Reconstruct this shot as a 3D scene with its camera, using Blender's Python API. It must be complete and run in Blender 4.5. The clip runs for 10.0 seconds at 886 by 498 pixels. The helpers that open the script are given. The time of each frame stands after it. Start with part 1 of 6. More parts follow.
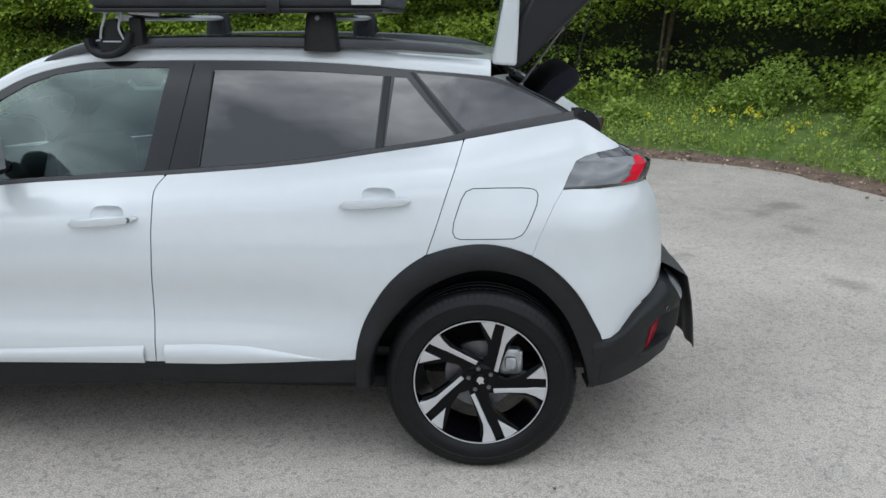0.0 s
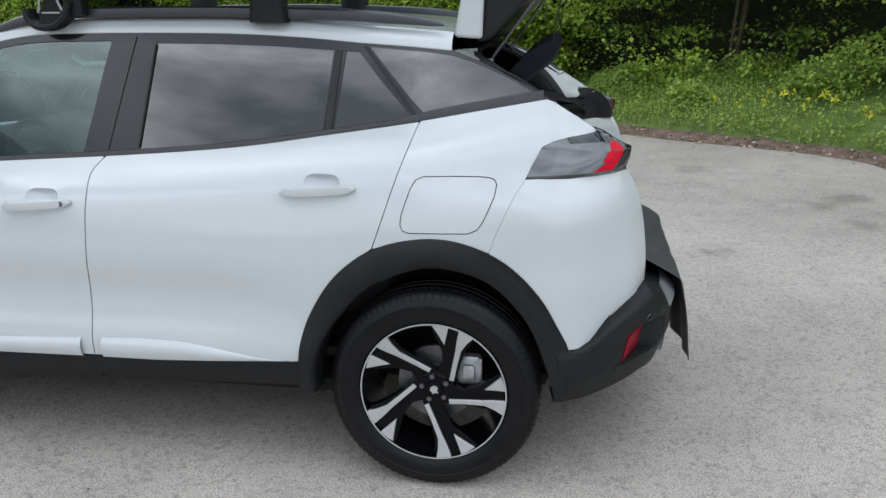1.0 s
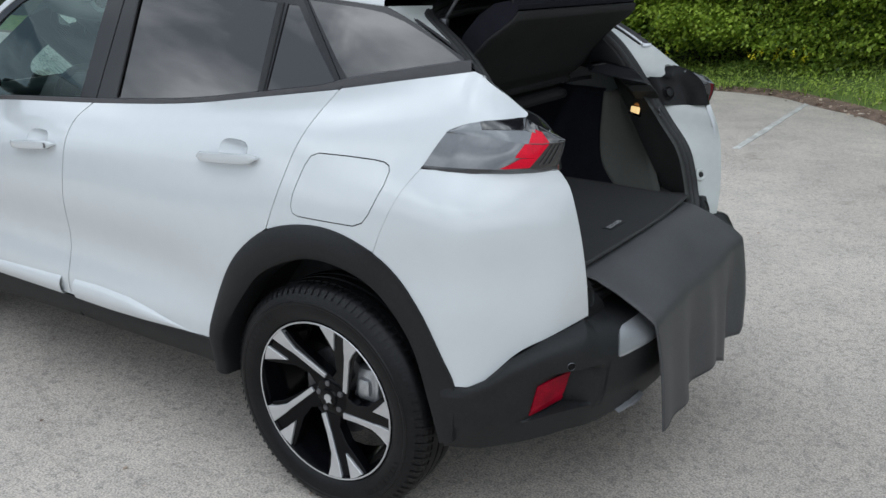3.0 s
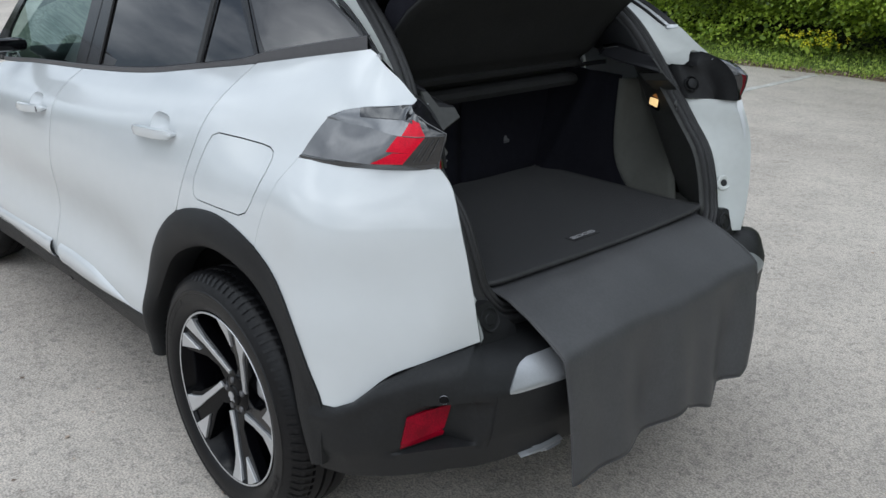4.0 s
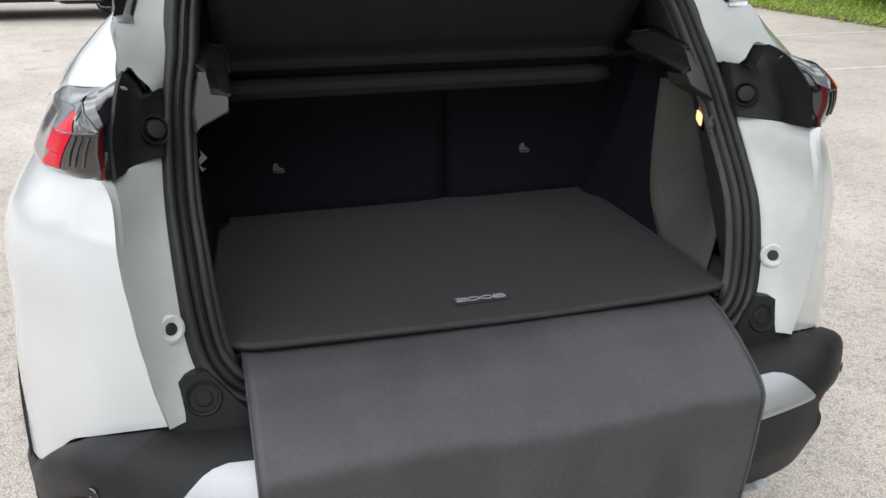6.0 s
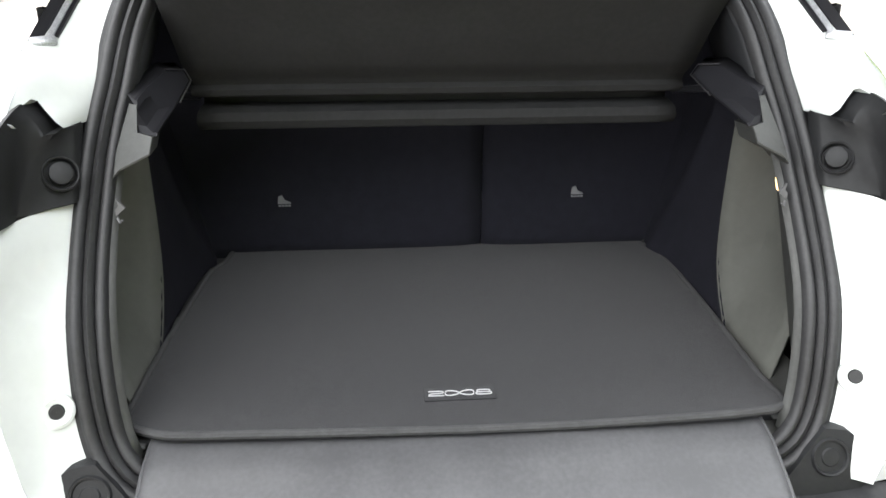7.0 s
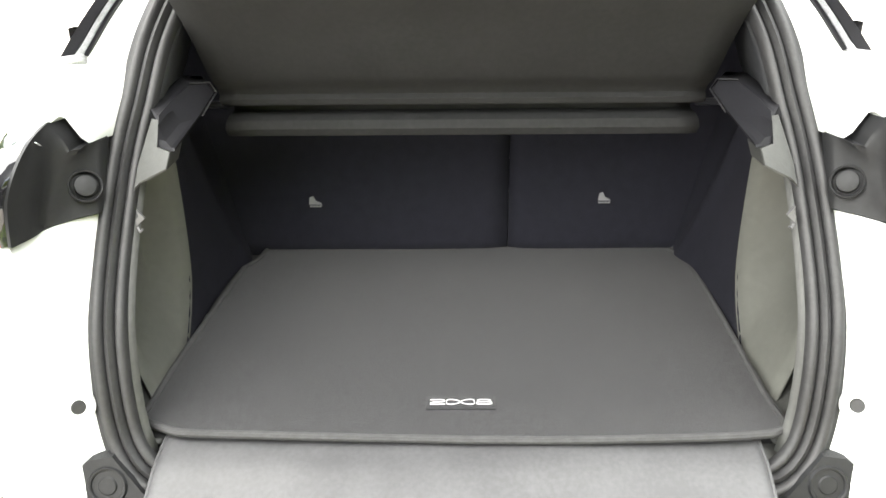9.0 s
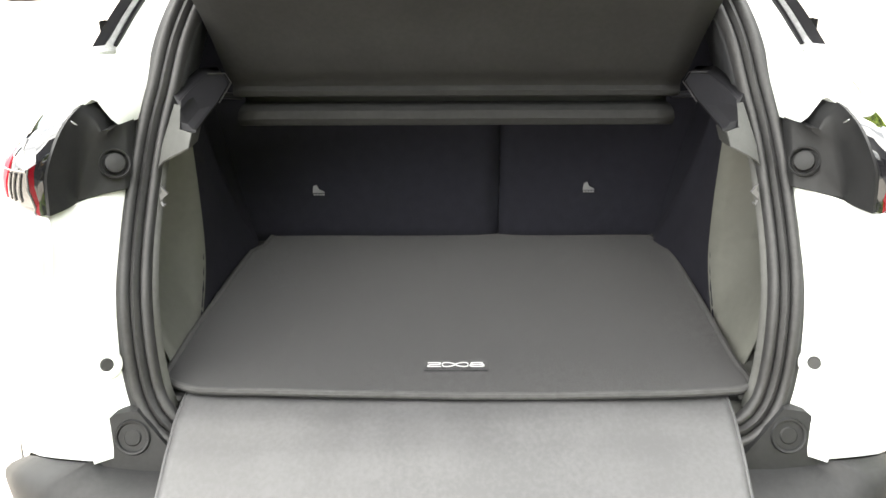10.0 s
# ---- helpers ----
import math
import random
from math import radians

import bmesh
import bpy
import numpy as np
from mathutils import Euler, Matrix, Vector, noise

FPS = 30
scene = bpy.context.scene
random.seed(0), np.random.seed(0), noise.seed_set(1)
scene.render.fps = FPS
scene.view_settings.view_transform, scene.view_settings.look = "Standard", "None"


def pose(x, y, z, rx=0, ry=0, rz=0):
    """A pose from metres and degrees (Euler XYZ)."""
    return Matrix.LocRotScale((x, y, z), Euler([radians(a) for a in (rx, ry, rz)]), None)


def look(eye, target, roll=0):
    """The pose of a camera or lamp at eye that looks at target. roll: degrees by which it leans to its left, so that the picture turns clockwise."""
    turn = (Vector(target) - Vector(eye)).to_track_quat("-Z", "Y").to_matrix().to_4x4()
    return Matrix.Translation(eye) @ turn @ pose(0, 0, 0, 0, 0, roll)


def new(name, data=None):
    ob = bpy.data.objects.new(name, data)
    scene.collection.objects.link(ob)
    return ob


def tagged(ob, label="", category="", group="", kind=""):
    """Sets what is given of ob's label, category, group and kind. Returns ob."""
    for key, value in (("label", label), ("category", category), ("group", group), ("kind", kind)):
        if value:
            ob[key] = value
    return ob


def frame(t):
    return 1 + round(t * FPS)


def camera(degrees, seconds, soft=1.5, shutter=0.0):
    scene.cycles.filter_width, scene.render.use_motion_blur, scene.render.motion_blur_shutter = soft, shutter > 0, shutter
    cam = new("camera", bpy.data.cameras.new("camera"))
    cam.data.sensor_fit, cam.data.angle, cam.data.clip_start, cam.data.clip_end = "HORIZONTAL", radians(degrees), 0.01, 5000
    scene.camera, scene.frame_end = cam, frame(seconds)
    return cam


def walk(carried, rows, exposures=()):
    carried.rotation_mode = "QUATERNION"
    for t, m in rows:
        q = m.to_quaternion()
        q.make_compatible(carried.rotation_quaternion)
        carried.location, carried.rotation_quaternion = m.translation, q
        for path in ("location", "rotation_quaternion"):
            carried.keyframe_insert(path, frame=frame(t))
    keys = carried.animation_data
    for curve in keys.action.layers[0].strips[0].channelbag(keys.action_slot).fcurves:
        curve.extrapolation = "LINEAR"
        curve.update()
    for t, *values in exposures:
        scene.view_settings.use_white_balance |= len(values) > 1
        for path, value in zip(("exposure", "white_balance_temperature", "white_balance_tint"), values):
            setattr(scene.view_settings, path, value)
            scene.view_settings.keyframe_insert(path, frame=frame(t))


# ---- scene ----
cam = camera(57.1, 10.0)
PATH = [
    (0, (0.018, -3.651, 1.661), (-0.086, -1.73, 1.116), -0.0),
    (0.5, (0.231, -3.503, 1.651), (0.038, -1.593, 1.089), -0.2),
    (1, (0.437, -3.3, 1.614), (0.131, -1.412, 1.029), -0.3),
    (1.5, (0.673, -3.093, 1.61), (0.219, -1.244, 0.998), -0.2),
    (2, (1.018, -2.917, 1.607), (0.339, -1.147, 0.971), 0.1),
    (2.2, (1.132, -2.85, 1.616), (0.372, -1.116, 0.973), 0.1),
    (3.3, (1.573, -2.234, 1.535), (0.432, -0.73, 0.874), 0.6),
    (3.5, (1.663, -2.094, 1.534), (0.454, -0.651, 0.859), 0.7),
    (4, (1.817, -1.769, 1.529), (0.457, -0.482, 0.825), 0.8),
    (4.5, (1.863, -1.412, 1.487), (0.378, -0.291, 0.753), 0.6),
    (5, (1.903, -1.089, 1.469), (0.302, -0.169, 0.7), 0.1),
    (5.5, (1.95, -0.745, 1.48), (0.244, -0.041, 0.709), 0.1),
    (6, (1.864, -0.484, 1.454), (0.091, 0.047, 0.695), 0.4),
    (6.2, (1.789, -0.402, 1.457), (0.006, 0.083, 0.692), 0.8),
    (7.3, (1.558, -0.052, 1.483), (-0.277, 0.0, 0.689), -0.3),
    (7.5, (1.533, -0.008, 1.49), (-0.295, -0.007, 0.679), -0.7),
    (8, (1.507, 0.02, 1.508), (-0.302, -0.024, 0.656), -1.1),
    (8.5, (1.543, -0.004, 1.531), (-0.267, -0.048, 0.679), -1.1),
    (9, (1.61, -0.017, 1.542), (-0.206, -0.042, 0.705), -0.6),
    (9.5, (1.684, -0.028, 1.541), (-0.141, -0.037, 0.723), -0.4),
    (10, (1.751, -0.026, 1.529), (-0.081, -0.028, 0.727), -0.2),
]
walk(cam, [(t, look(eye, target, roll)) for t, eye, target, roll in PATH],
     [(0.0, 0.06, 5960, 6), (2.0, 0.04, 5960, 6), (4.5, 0.14, 6050, 7), (5.5, 0.42, 6300, 9), (6.2, 0.86, 6520, 10), (7.3, 2.68, 6600, 8), (8.0, 3.20, 6820, 7), (9.0, 3.12, 7000, 7), (10.0, 2.86, 7080, 7)])

from mathutils.geometry import delaunay_2d_cdt

# ---- light ----
SUN_EL, SUN_AZ = radians(66), radians(128)
world = bpy.data.worlds.new("sky")
scene.world = world
world.use_nodes = True
wn, wl = world.node_tree.nodes, world.node_tree.links
bg = wn["Background"]
sky = wn.new("ShaderNodeTexSky")
sky.sky_type = 'NISHITA'
sky.sun_disc = False
sky.sun_elevation, sky.sun_rotation = SUN_EL, SUN_AZ
sky.air_density, sky.dust_density = 1.0, 2.0
wco = wn.new("ShaderNodeTexCoord")
wmap = wn.new("ShaderNodeMapping")
wmap.inputs["Scale"].default_value = (1.0, 1.0, 2.6)
cloud = wn.new("ShaderNodeTexNoise")
cloud.inputs["Scale"].default_value = 2.8
cloud.inputs["Detail"].default_value = 7.0
cloud.inputs["Roughness"].default_value = 0.55
cramp = wn.new("ShaderNodeValToRGB")
ce = cramp.color_ramp.elements
ce[0].position, ce[0].color = 0.42, (2.6, 2.9, 3.4, 1)
ce[1].position, ce[1].color = 0.56, (10.2, 10.4, 10.6, 1)
ce = ce.new(0.67)
ce.color = (20.0, 19.7, 19.4, 1)
wmix = wn.new("ShaderNodeMix")
wmix.data_type = 'RGBA'
wmix.inputs["Factor"].default_value = 0.85
wl.new(wco.outputs["Generated"], wmap.inputs["Vector"])
wl.new(wmap.outputs["Vector"], cloud.inputs["Vector"])
wl.new(cloud.outputs["Fac"], cramp.inputs["Fac"])
wl.new(sky.outputs["Color"], wmix.inputs["A"])
# an overcast sky is about three times brighter overhead than at the horizon
wsep = wn.new("ShaderNodeSeparateXYZ")
wrise = wn.new("ShaderNodeMapRange")
wrise.inputs["To Min"].default_value, wrise.inputs["To Max"].default_value = 0.44, 1.28
wover = wn.new("ShaderNodeVectorMath")
wover.operation = 'SCALE'
wl.new(wco.outputs["Generated"], wsep.inputs["Vector"])
wl.new(wsep.outputs["Z"], wrise.inputs["Value"])
wl.new(cramp.outputs["Color"], wover.inputs[0])
wl.new(wrise.outputs["Result"], wover.inputs["Scale"])
wl.new(wover.outputs["Vector"], wmix.inputs["B"])
wl.new(wmix.outputs["Result"], bg.inputs["Color"])
bg.inputs["Strength"].default_value = 0.15

sun = new("sun", bpy.data.lights.new("sun", 'SUN'))
sun.data.energy = 0.8
sun.data.angle = radians(150)
sun.data.color = (1.0, 0.96, 0.9)
sun.matrix_world = look((1.5, -4.0, 13.0), (0, 0, 0))


# ---- materials ----
def material(name, base, rough=0.5, metal=0.0, vary=0.0, scale=8.0, bump=0.0, bump_scale=200.0, coat=0.0, spec=0.5, base2=None, rough_vary=0.0, sheen=0.0):
    m = bpy.data.materials.new(name)
    m.use_nodes = True
    n, l = m.node_tree.nodes, m.node_tree.links
    p = n["Principled BSDF"]
    p.inputs["Base Color"].default_value = (*base, 1)
    p.inputs["Roughness"].default_value = rough
    p.inputs["Metallic"].default_value = metal
    p.inputs["Specular IOR Level"].default_value = spec
    p.inputs["Coat Weight"].default_value = coat
    p.inputs["Coat Roughness"].default_value = 0.03
    p.inputs["Sheen Weight"].default_value = sheen
    co = n.new("ShaderNodeTexCoord")
    if vary or base2:
        a = n.new("ShaderNodeTexNoise")
        a.inputs["Scale"].default_value = scale
        a.inputs["Detail"].default_value = 6
        l.new(co.outputs["Object"], a.inputs["Vector"])
        b = n.new("ShaderNodeTexNoise")
        b.inputs["Scale"].default_value = scale * 11
        b.inputs["Detail"].default_value = 4
        l.new(co.outputs["Object"], b.inputs["Vector"])
        s = n.new("ShaderNodeMath")
        s.operation = 'ADD'
        l.new(a.outputs["Fac"], s.inputs[0])
        l.new(b.outputs["Fac"], s.inputs[1])
        r = n.new("ShaderNodeValToRGB")
        dark = base2 or tuple(c * (1 - vary) for c in base)
        lite = base if base2 else tuple(min(1, c * (1 + vary)) for c in base)
        r.color_ramp.elements[0].position, r.color_ramp.elements[0].color = 0.40, (*dark, 1)
        r.color_ramp.elements[1].position, r.color_ramp.elements[1].color = 0.62, (*lite, 1)
        h = n.new("ShaderNodeMath")
        h.operation = 'MULTIPLY'
        h.inputs[1].default_value = 0.5
        l.new(s.outputs[0], h.inputs[0])
        l.new(h.outputs[0], r.inputs["Fac"])
        l.new(r.outputs["Color"], p.inputs["Base Color"])
        if rough_vary:
            q = n.new("ShaderNodeMapRange")
            q.inputs["To Min"].default_value, q.inputs["To Max"].default_value = rough - rough_vary, rough + rough_vary
            l.new(a.outputs["Fac"], q.inputs["Value"])
            l.new(q.outputs["Result"], p.inputs["Roughness"])
    if bump:
        c = n.new("ShaderNodeTexNoise")
        c.inputs["Scale"].default_value = bump_scale
        c.inputs["Detail"].default_value = 3
        l.new(co.outputs["Object"], c.inputs["Vector"])
        d = n.new("ShaderNodeBump")
        d.inputs["Strength"].default_value = bump
        d.inputs["Distance"].default_value = 0.002
        l.new(c.outputs["Fac"], d.inputs["Height"])
        l.new(d.outputs["Normal"], p.inputs["Normal"])
    return m


def glass_material(name, tint, alpha, rough=0.0, sheen=(1, 1, 1)):
    m = bpy.data.materials.new(name)
    m.use_nodes = True
    n, l = m.node_tree.nodes, m.node_tree.links
    n.remove(n["Principled BSDF"])
    out = n["Material Output"]
    clear = n.new("ShaderNodeBsdfTransparent")
    clear.inputs["Color"].default_value = (*tint, 1)
    gloss = n.new("ShaderNodeBsdfGlossy")
    gloss.inputs["Roughness"].default_value = rough
    gloss.inputs["Color"].default_value = (*sheen, 1)
    fres = n.new("ShaderNodeFresnel")
    fres.inputs["IOR"].default_value = alpha
    mix = n.new("ShaderNodeMixShader")
    l.new(fres.outputs["Fac"], mix.inputs["Fac"])
    l.new(clear.outputs["BSDF"], mix.inputs[1])
    l.new(gloss.outputs["BSDF"], mix.inputs[2])
    l.new(mix.outputs["Shader"], out.inputs["Surface"])
    return m


PAINT = material("white_paint", (0.61, 0.632, 0.645), 0.26, vary=0.012, scale=1.5, coat=1.0, spec=0.5)
PAINT.node_tree.nodes["Principled BSDF"].inputs["Coat Roughness"].default_value = 0.10
PAINT_IN = material("white_paint_inner", (0.57, 0.595, 0.58), 0.36, vary=0.03, scale=4, coat=0.6)
CLAD = material("black_textured_plastic", (0.0128, 0.0132, 0.0142), 0.5, vary=0.2, scale=10, bump=0.3, bump_scale=900, rough_vary=0.08, spec=0.29)
GLOSS_BLACK = material("gloss_black", (0.003, 0.003, 0.004), 0.13, vary=0.1, spec=0.16)
TRIM = material("satin_black_trim", (0.011, 0.011, 0.013), 0.32, vary=0.15, scale=20, spec=0.4)
RUBBER = material("rubber", (0.0165, 0.0165, 0.0175), 0.55, vary=0.25, scale=14, bump=0.15, bump_scale=300)
TYRE = material("tyre_rubber", (0.0065, 0.0065, 0.0074), 0.40, vary=0.3, scale=9, bump=0.2, bump_scale=240, rough_vary=0.1, spec=0.24)
SILVER = material("machined_alloy", (0.64, 0.645, 0.66), 0.34, metal=0.7, vary=0.04, scale=30)
CHROME = material("satin_chrome", (0.42, 0.43, 0.45), 0.40, metal=0.6, vary=0.04, scale=20)
STEEL = material("cast_steel", (0.17, 0.17, 0.18), 0.42, metal=0.9, vary=0.2, scale=30)
DARK = material("dark_cavity", (0.008, 0.008, 0.009), 0.9, vary=0.2)
CARPET = material("boot_carpet", (0.0122, 0.0122, 0.0142), 0.95, vary=0.36, scale=90, bump=0.8, bump_scale=1400, sheen=0.12, spec=0.2)
LINER = material("boot_side_plastic", (0.036, 0.037, 0.035), 0.55, vary=0.15, scale=10, bump=0.25, bump_scale=800)
POCKET = material("pocket_felt", (0.082, 0.083, 0.074), 0.8, vary=0.05, scale=6, bump=0.15, bump_scale=900, spec=0.25)
SEAT = material("seat_back_cloth", (0.0135, 0.0135, 0.0190), 0.95, vary=0.12, scale=40, bump=0.6, bump_scale=1200, spec=0.15)
SHELF = material("shelf_felt", (0.0255, 0.0257, 0.0262), 0.95, vary=0.09, scale=9, bump=0.35, bump_scale=900, spec=0.15)
MAT_BIND = material("mat_binding", (0.040, 0.040, 0.041), 0.85, vary=0.2, scale=60, bump=0.6, bump_scale=700)
CLOTH = material("coated_cloth", (0.060, 0.060, 0.063), 0.50, vary=0.12, scale=12, bump=0.12, bump_scale=700, rough_vary=0.05, spec=0.45)
BEAK = material("soft_black_plastic", (0.010, 0.010, 0.012), 0.55, vary=0.15, scale=20, bump=0.1, bump_scale=600, spec=0.2)
STRIP = material("satin_grey_strip", (0.085, 0.085, 0.092), 0.3, vary=0.08, scale=30, spec=0.6)
ALLOY = material("cast_aluminium", (0.50, 0.51, 0.53), 0.36, metal=0.7, vary=0.25, scale=40)
ICON = material("woven_label", (0.16, 0.16, 0.17), 0.7, vary=0.06, scale=200)
RAIL = material("satin_rail", (0.045, 0.046, 0.052), 0.3, vary=0.15, scale=20, spec=0.6)
HOOK = material("hook_plastic", (0.085, 0.085, 0.088), 0.45, vary=0.1, scale=40)
CABIN = material("cabin_plastic", (0.015, 0.016, 0.018), 0.6, vary=0.2, scale=12)
HEADLINER = material("headliner", (0.22, 0.22, 0.21), 0.95, vary=0.06, scale=30)
THREAD = material("white_thread", (0.42, 0.42, 0.44), 0.7, vary=0.06, scale=200)
LAMP_DARK = material("smoked_lens", (0.010, 0.010, 0.012), 0.08, vary=0.2, scale=20, coat=1.0)
LAMP_CLEAR = material("grey_lens", (0.17, 0.172, 0.180), 0.12, metal=0.35, vary=0.05, scale=9, spec=0.55)
LAMP_TOP = material("upper_lens", (0.19, 0.195, 0.205), 0.2, metal=0.45, vary=0.05, scale=9, spec=0.5)
LAMP_GREY = material("lens_lip", (0.03, 0.031, 0.034), 0.15, vary=0.06, scale=12, coat=1.0)
RED = material("red_lens", (0.14, 0.003, 0.008), 0.2, vary=0.1, scale=30, spec=0.3)
BADGE_THREAD = material("grey_thread", (0.42, 0.42, 0.43), 0.75, vary=0.12, scale=300)
REDREF = material("red_reflector", (0.24, 0.001, 0.014), 0.3, vary=0.3, scale=24, spec=0.12)
GLASS_CLEAR = glass_material("clear_glass", (0.53, 0.68, 0.65), 2.0, sheen=(0.84, 1.0, 0.97))
GLASS_DARK = glass_material("privacy_glass", (0.008, 0.009, 0.010), 2.1, sheen=(1.0, 0.98, 0.98))
PILLAR = material("gloss_pillar_trim", (0.012, 0.012, 0.014), 0.14, vary=0.15, scale=20, spec=0.55)
PALE = material("pale_plastic", (0.60, 0.62, 0.62), 0.4, vary=0.05)
LINE = material("worn_road_paint", (0.64, 0.64, 0.62), 0.7, base2=(0.36, 0.35, 0.33), scale=5, bump=0.5, bump_scale=150)

lit = bpy.data.materials.new("boot_lamp_glow")
lit.use_nodes = True
le = lit.node_tree.nodes["Principled BSDF"]
le.inputs["Base Color"].default_value = (0.8, 0.6, 0.35, 1)
le.inputs["Emission Color"].default_value = (1.0, 0.66, 0.27, 1)
le.inputs["Emission Strength"].default_value = 0.85
dim = material("boot_lamp_amber", (0.35, 0.15, 0.04), 0.3, vary=0.05)
de = dim.node_tree.nodes["Principled BSDF"]
de.inputs["Emission Color"].default_value = (1.0, 0.36, 0.08, 1)
de.inputs["Emission Strength"].default_value = 0.13
REDLIT = material("lit_red_lens", (0.30, 0.001, 0.010), 0.3, vary=0.35, scale=30, spec=0.2)
re_ = REDLIT.node_tree.nodes["Principled BSDF"]
re_.inputs["Emission Color"].default_value = (1.0, 0.004, 0.045, 1)
re_.inputs["Emission Strength"].default_value = 0.27


# ---- mesh helpers ----
def make(name, verts, faces, mat, parent=None, label="", sharp=35, mats=None, index=None):
    me = bpy.data.meshes.new(name)
    me.from_pydata([tuple(v) for v in verts], [], faces)
    me.materials.append(mat)
    for extra in mats or ():
        me.materials.append(extra)
    if index:
        me.polygons.foreach_set("material_index", index)
    me.validate()
    me.shade_smooth()
    if sharp:
        me.set_sharp_from_angle(angle=radians(sharp))
    ob = new(name, me)
    if parent is not None:
        ob.parent = parent
    if label:
        ob["label"] = label
    return ob


def recalc(ob, inside=False):
    bm = bmesh.new()
    bm.from_mesh(ob.data)
    bmesh.ops.recalc_face_normals(bm, faces=bm.faces)
    bm.to_mesh(ob.data)
    bm.free()
    return ob


class Geo:
    def __init__(self):
        self.v, self.f = [], []

    def add(self, verts, faces):
        k = len(self.v)
        self.v += [tuple(p) for p in verts]
        self.f += [tuple(i + k for i in f) for f in faces]
        return self


def loft(rows, close_v=False, caps=False):
    n, verts, faces = len(rows[0]), [p for r in rows for p in r], []
    for i in range(len(rows) - 1):
        for j in range(n if close_v else n - 1):
            k = (j + 1) % n
            faces.append((i * n + j, i * n + k, (i + 1) * n + k, (i + 1) * n + j))
    if caps:
        faces.append(tuple(range(n))[::-1])
        faces.append(tuple((len(rows) - 1) * n + j for j in range(n)))
    return verts, faces


def tube(points, radius, n=8, flat=1.0):
    pts = [Vector(p) for p in points]
    rows, side = [], None
    for i, p in enumerate(pts):
        d = (pts[min(i + 1, len(pts) - 1)] - pts[max(i - 1, 0)]).normalized()
        if side is None:
            side = d.orthogonal().normalized()
        side = (side - d * side.dot(d)).normalized()
        up = d.cross(side)
        rows.append([p + side * math.cos(a) * radius + up * math.sin(a) * radius * flat for a in (2 * math.pi * k / n for k in range(n))])
    return loft(rows, True, True)


def smooth_path(points, step=0.02):
    """Points along a Catmull-Rom curve."""
    p = [np.array(q, float) for q in points]
    p = [2 * p[0] - p[1]] + p + [2 * p[-1] - p[-2]]
    out = []
    for i in range(1, len(p) - 2):
        a, b, c, d = p[i - 1:i + 3]
        n = max(2, int(np.linalg.norm(c - b) / step))
        for k in range(n):
            t = k / n
            out.append(0.5 * (2 * b + (c - a) * t + (2 * a - 5 * b + 4 * c - d) * t * t + (3 * b - a - 3 * c + d) * t ** 3))
    return out + [p[-2]]


def rbox(size, at=(0, 0, 0), bevel=0.01, segments=2, rot=None):
    bm = bmesh.new()
    bmesh.ops.create_cube(bm, size=1)
    for v in bm.verts:
        v.co = Vector((v.co.x * size[0], v.co.y * size[1], v.co.z * size[2]))
    if bevel:
        bmesh.ops.bevel(bm, geom=bm.edges[:], offset=min(bevel, min(size) * 0.45), segments=segments, profile=0.5, affect='EDGES')
    m = Matrix.Translation(at) @ (rot.to_4x4() if rot else Matrix.Identity(4))
    bm.verts.index_update()
    verts = [tuple(m @ v.co) for v in bm.verts]
    faces = [tuple(v.index for v in f.verts) for f in bm.faces]
    bm.free()
    return verts, faces


def lathe(profile, n=64, axis="y"):
    """profile: (radius, along)."""
    rows = []
    for i in range(n):
        a = 2 * math.pi * i / n
        rows.append([(r * math.cos(a), s, r * math.sin(a)) for r, s in profile])
    rows.append(rows[0])
    v, f = loft(rows)
    m = len(profile)
    k = n * m
    return v[:k], [tuple(i % k for i in q) for q in f]


def prism(poly, lo, hi, place):
    """A flat polygon made solid between two levels; place(u, v, w) gives the point."""
    n = len(poly)
    verts = [place(u, v, lo) for u, v in poly] + [place(u, v, hi) for u, v in poly]
    faces = [tuple(range(n)), tuple(range(2 * n - 1, n - 1, -1))]
    faces += [(i, i + n, (i + 1) % n + n, (i + 1) % n) for i in range(n)]
    return verts, faces


def inside(poly, x, y):
    hit, j = False, len(poly) - 1
    for i in range(len(poly)):
        xi, yi, xj, yj = *poly[i], *poly[j]
        if (yi > y) != (yj > y) and x < (xj - xi) * (y - yi) / (yj - yi) + xi:
            hit = not hit
        j = i
    return hit


def dense(poly, step):
    out = []
    for i in range(len(poly)):
        a, b = np.array(poly[i], float), np.array(poly[(i + 1) % len(poly)], float)
        n = max(1, int(np.linalg.norm(b - a) / step))
        out += [tuple(a + (b - a) * k / n) for k in range(n)]
    return out


def shrink(poly, d):
    """Moves the outline inward by d."""
    n, out = len(poly), []
    area = sum(poly[i][0] * poly[(i + 1) % n][1] - poly[(i + 1) % n][0] * poly[i][1] for i in range(n))
    s = 1 if area > 0 else -1
    for i in range(n):
        a, b, c = (np.array(poly[(i + k) % n], float) for k in (-1, 0, 1))
        e, f = (b - a) / (np.linalg.norm(b - a) + 1e-9), (c - b) / (np.linalg.norm(c - b) + 1e-9)
        m = np.array((-(e + f)[1], (e + f)[0])) * s
        k = max(0.5, np.linalg.norm(m) / 2)
        m /= np.linalg.norm(m) + 1e-9
        out.append(tuple(b + m * d / k))
    return out


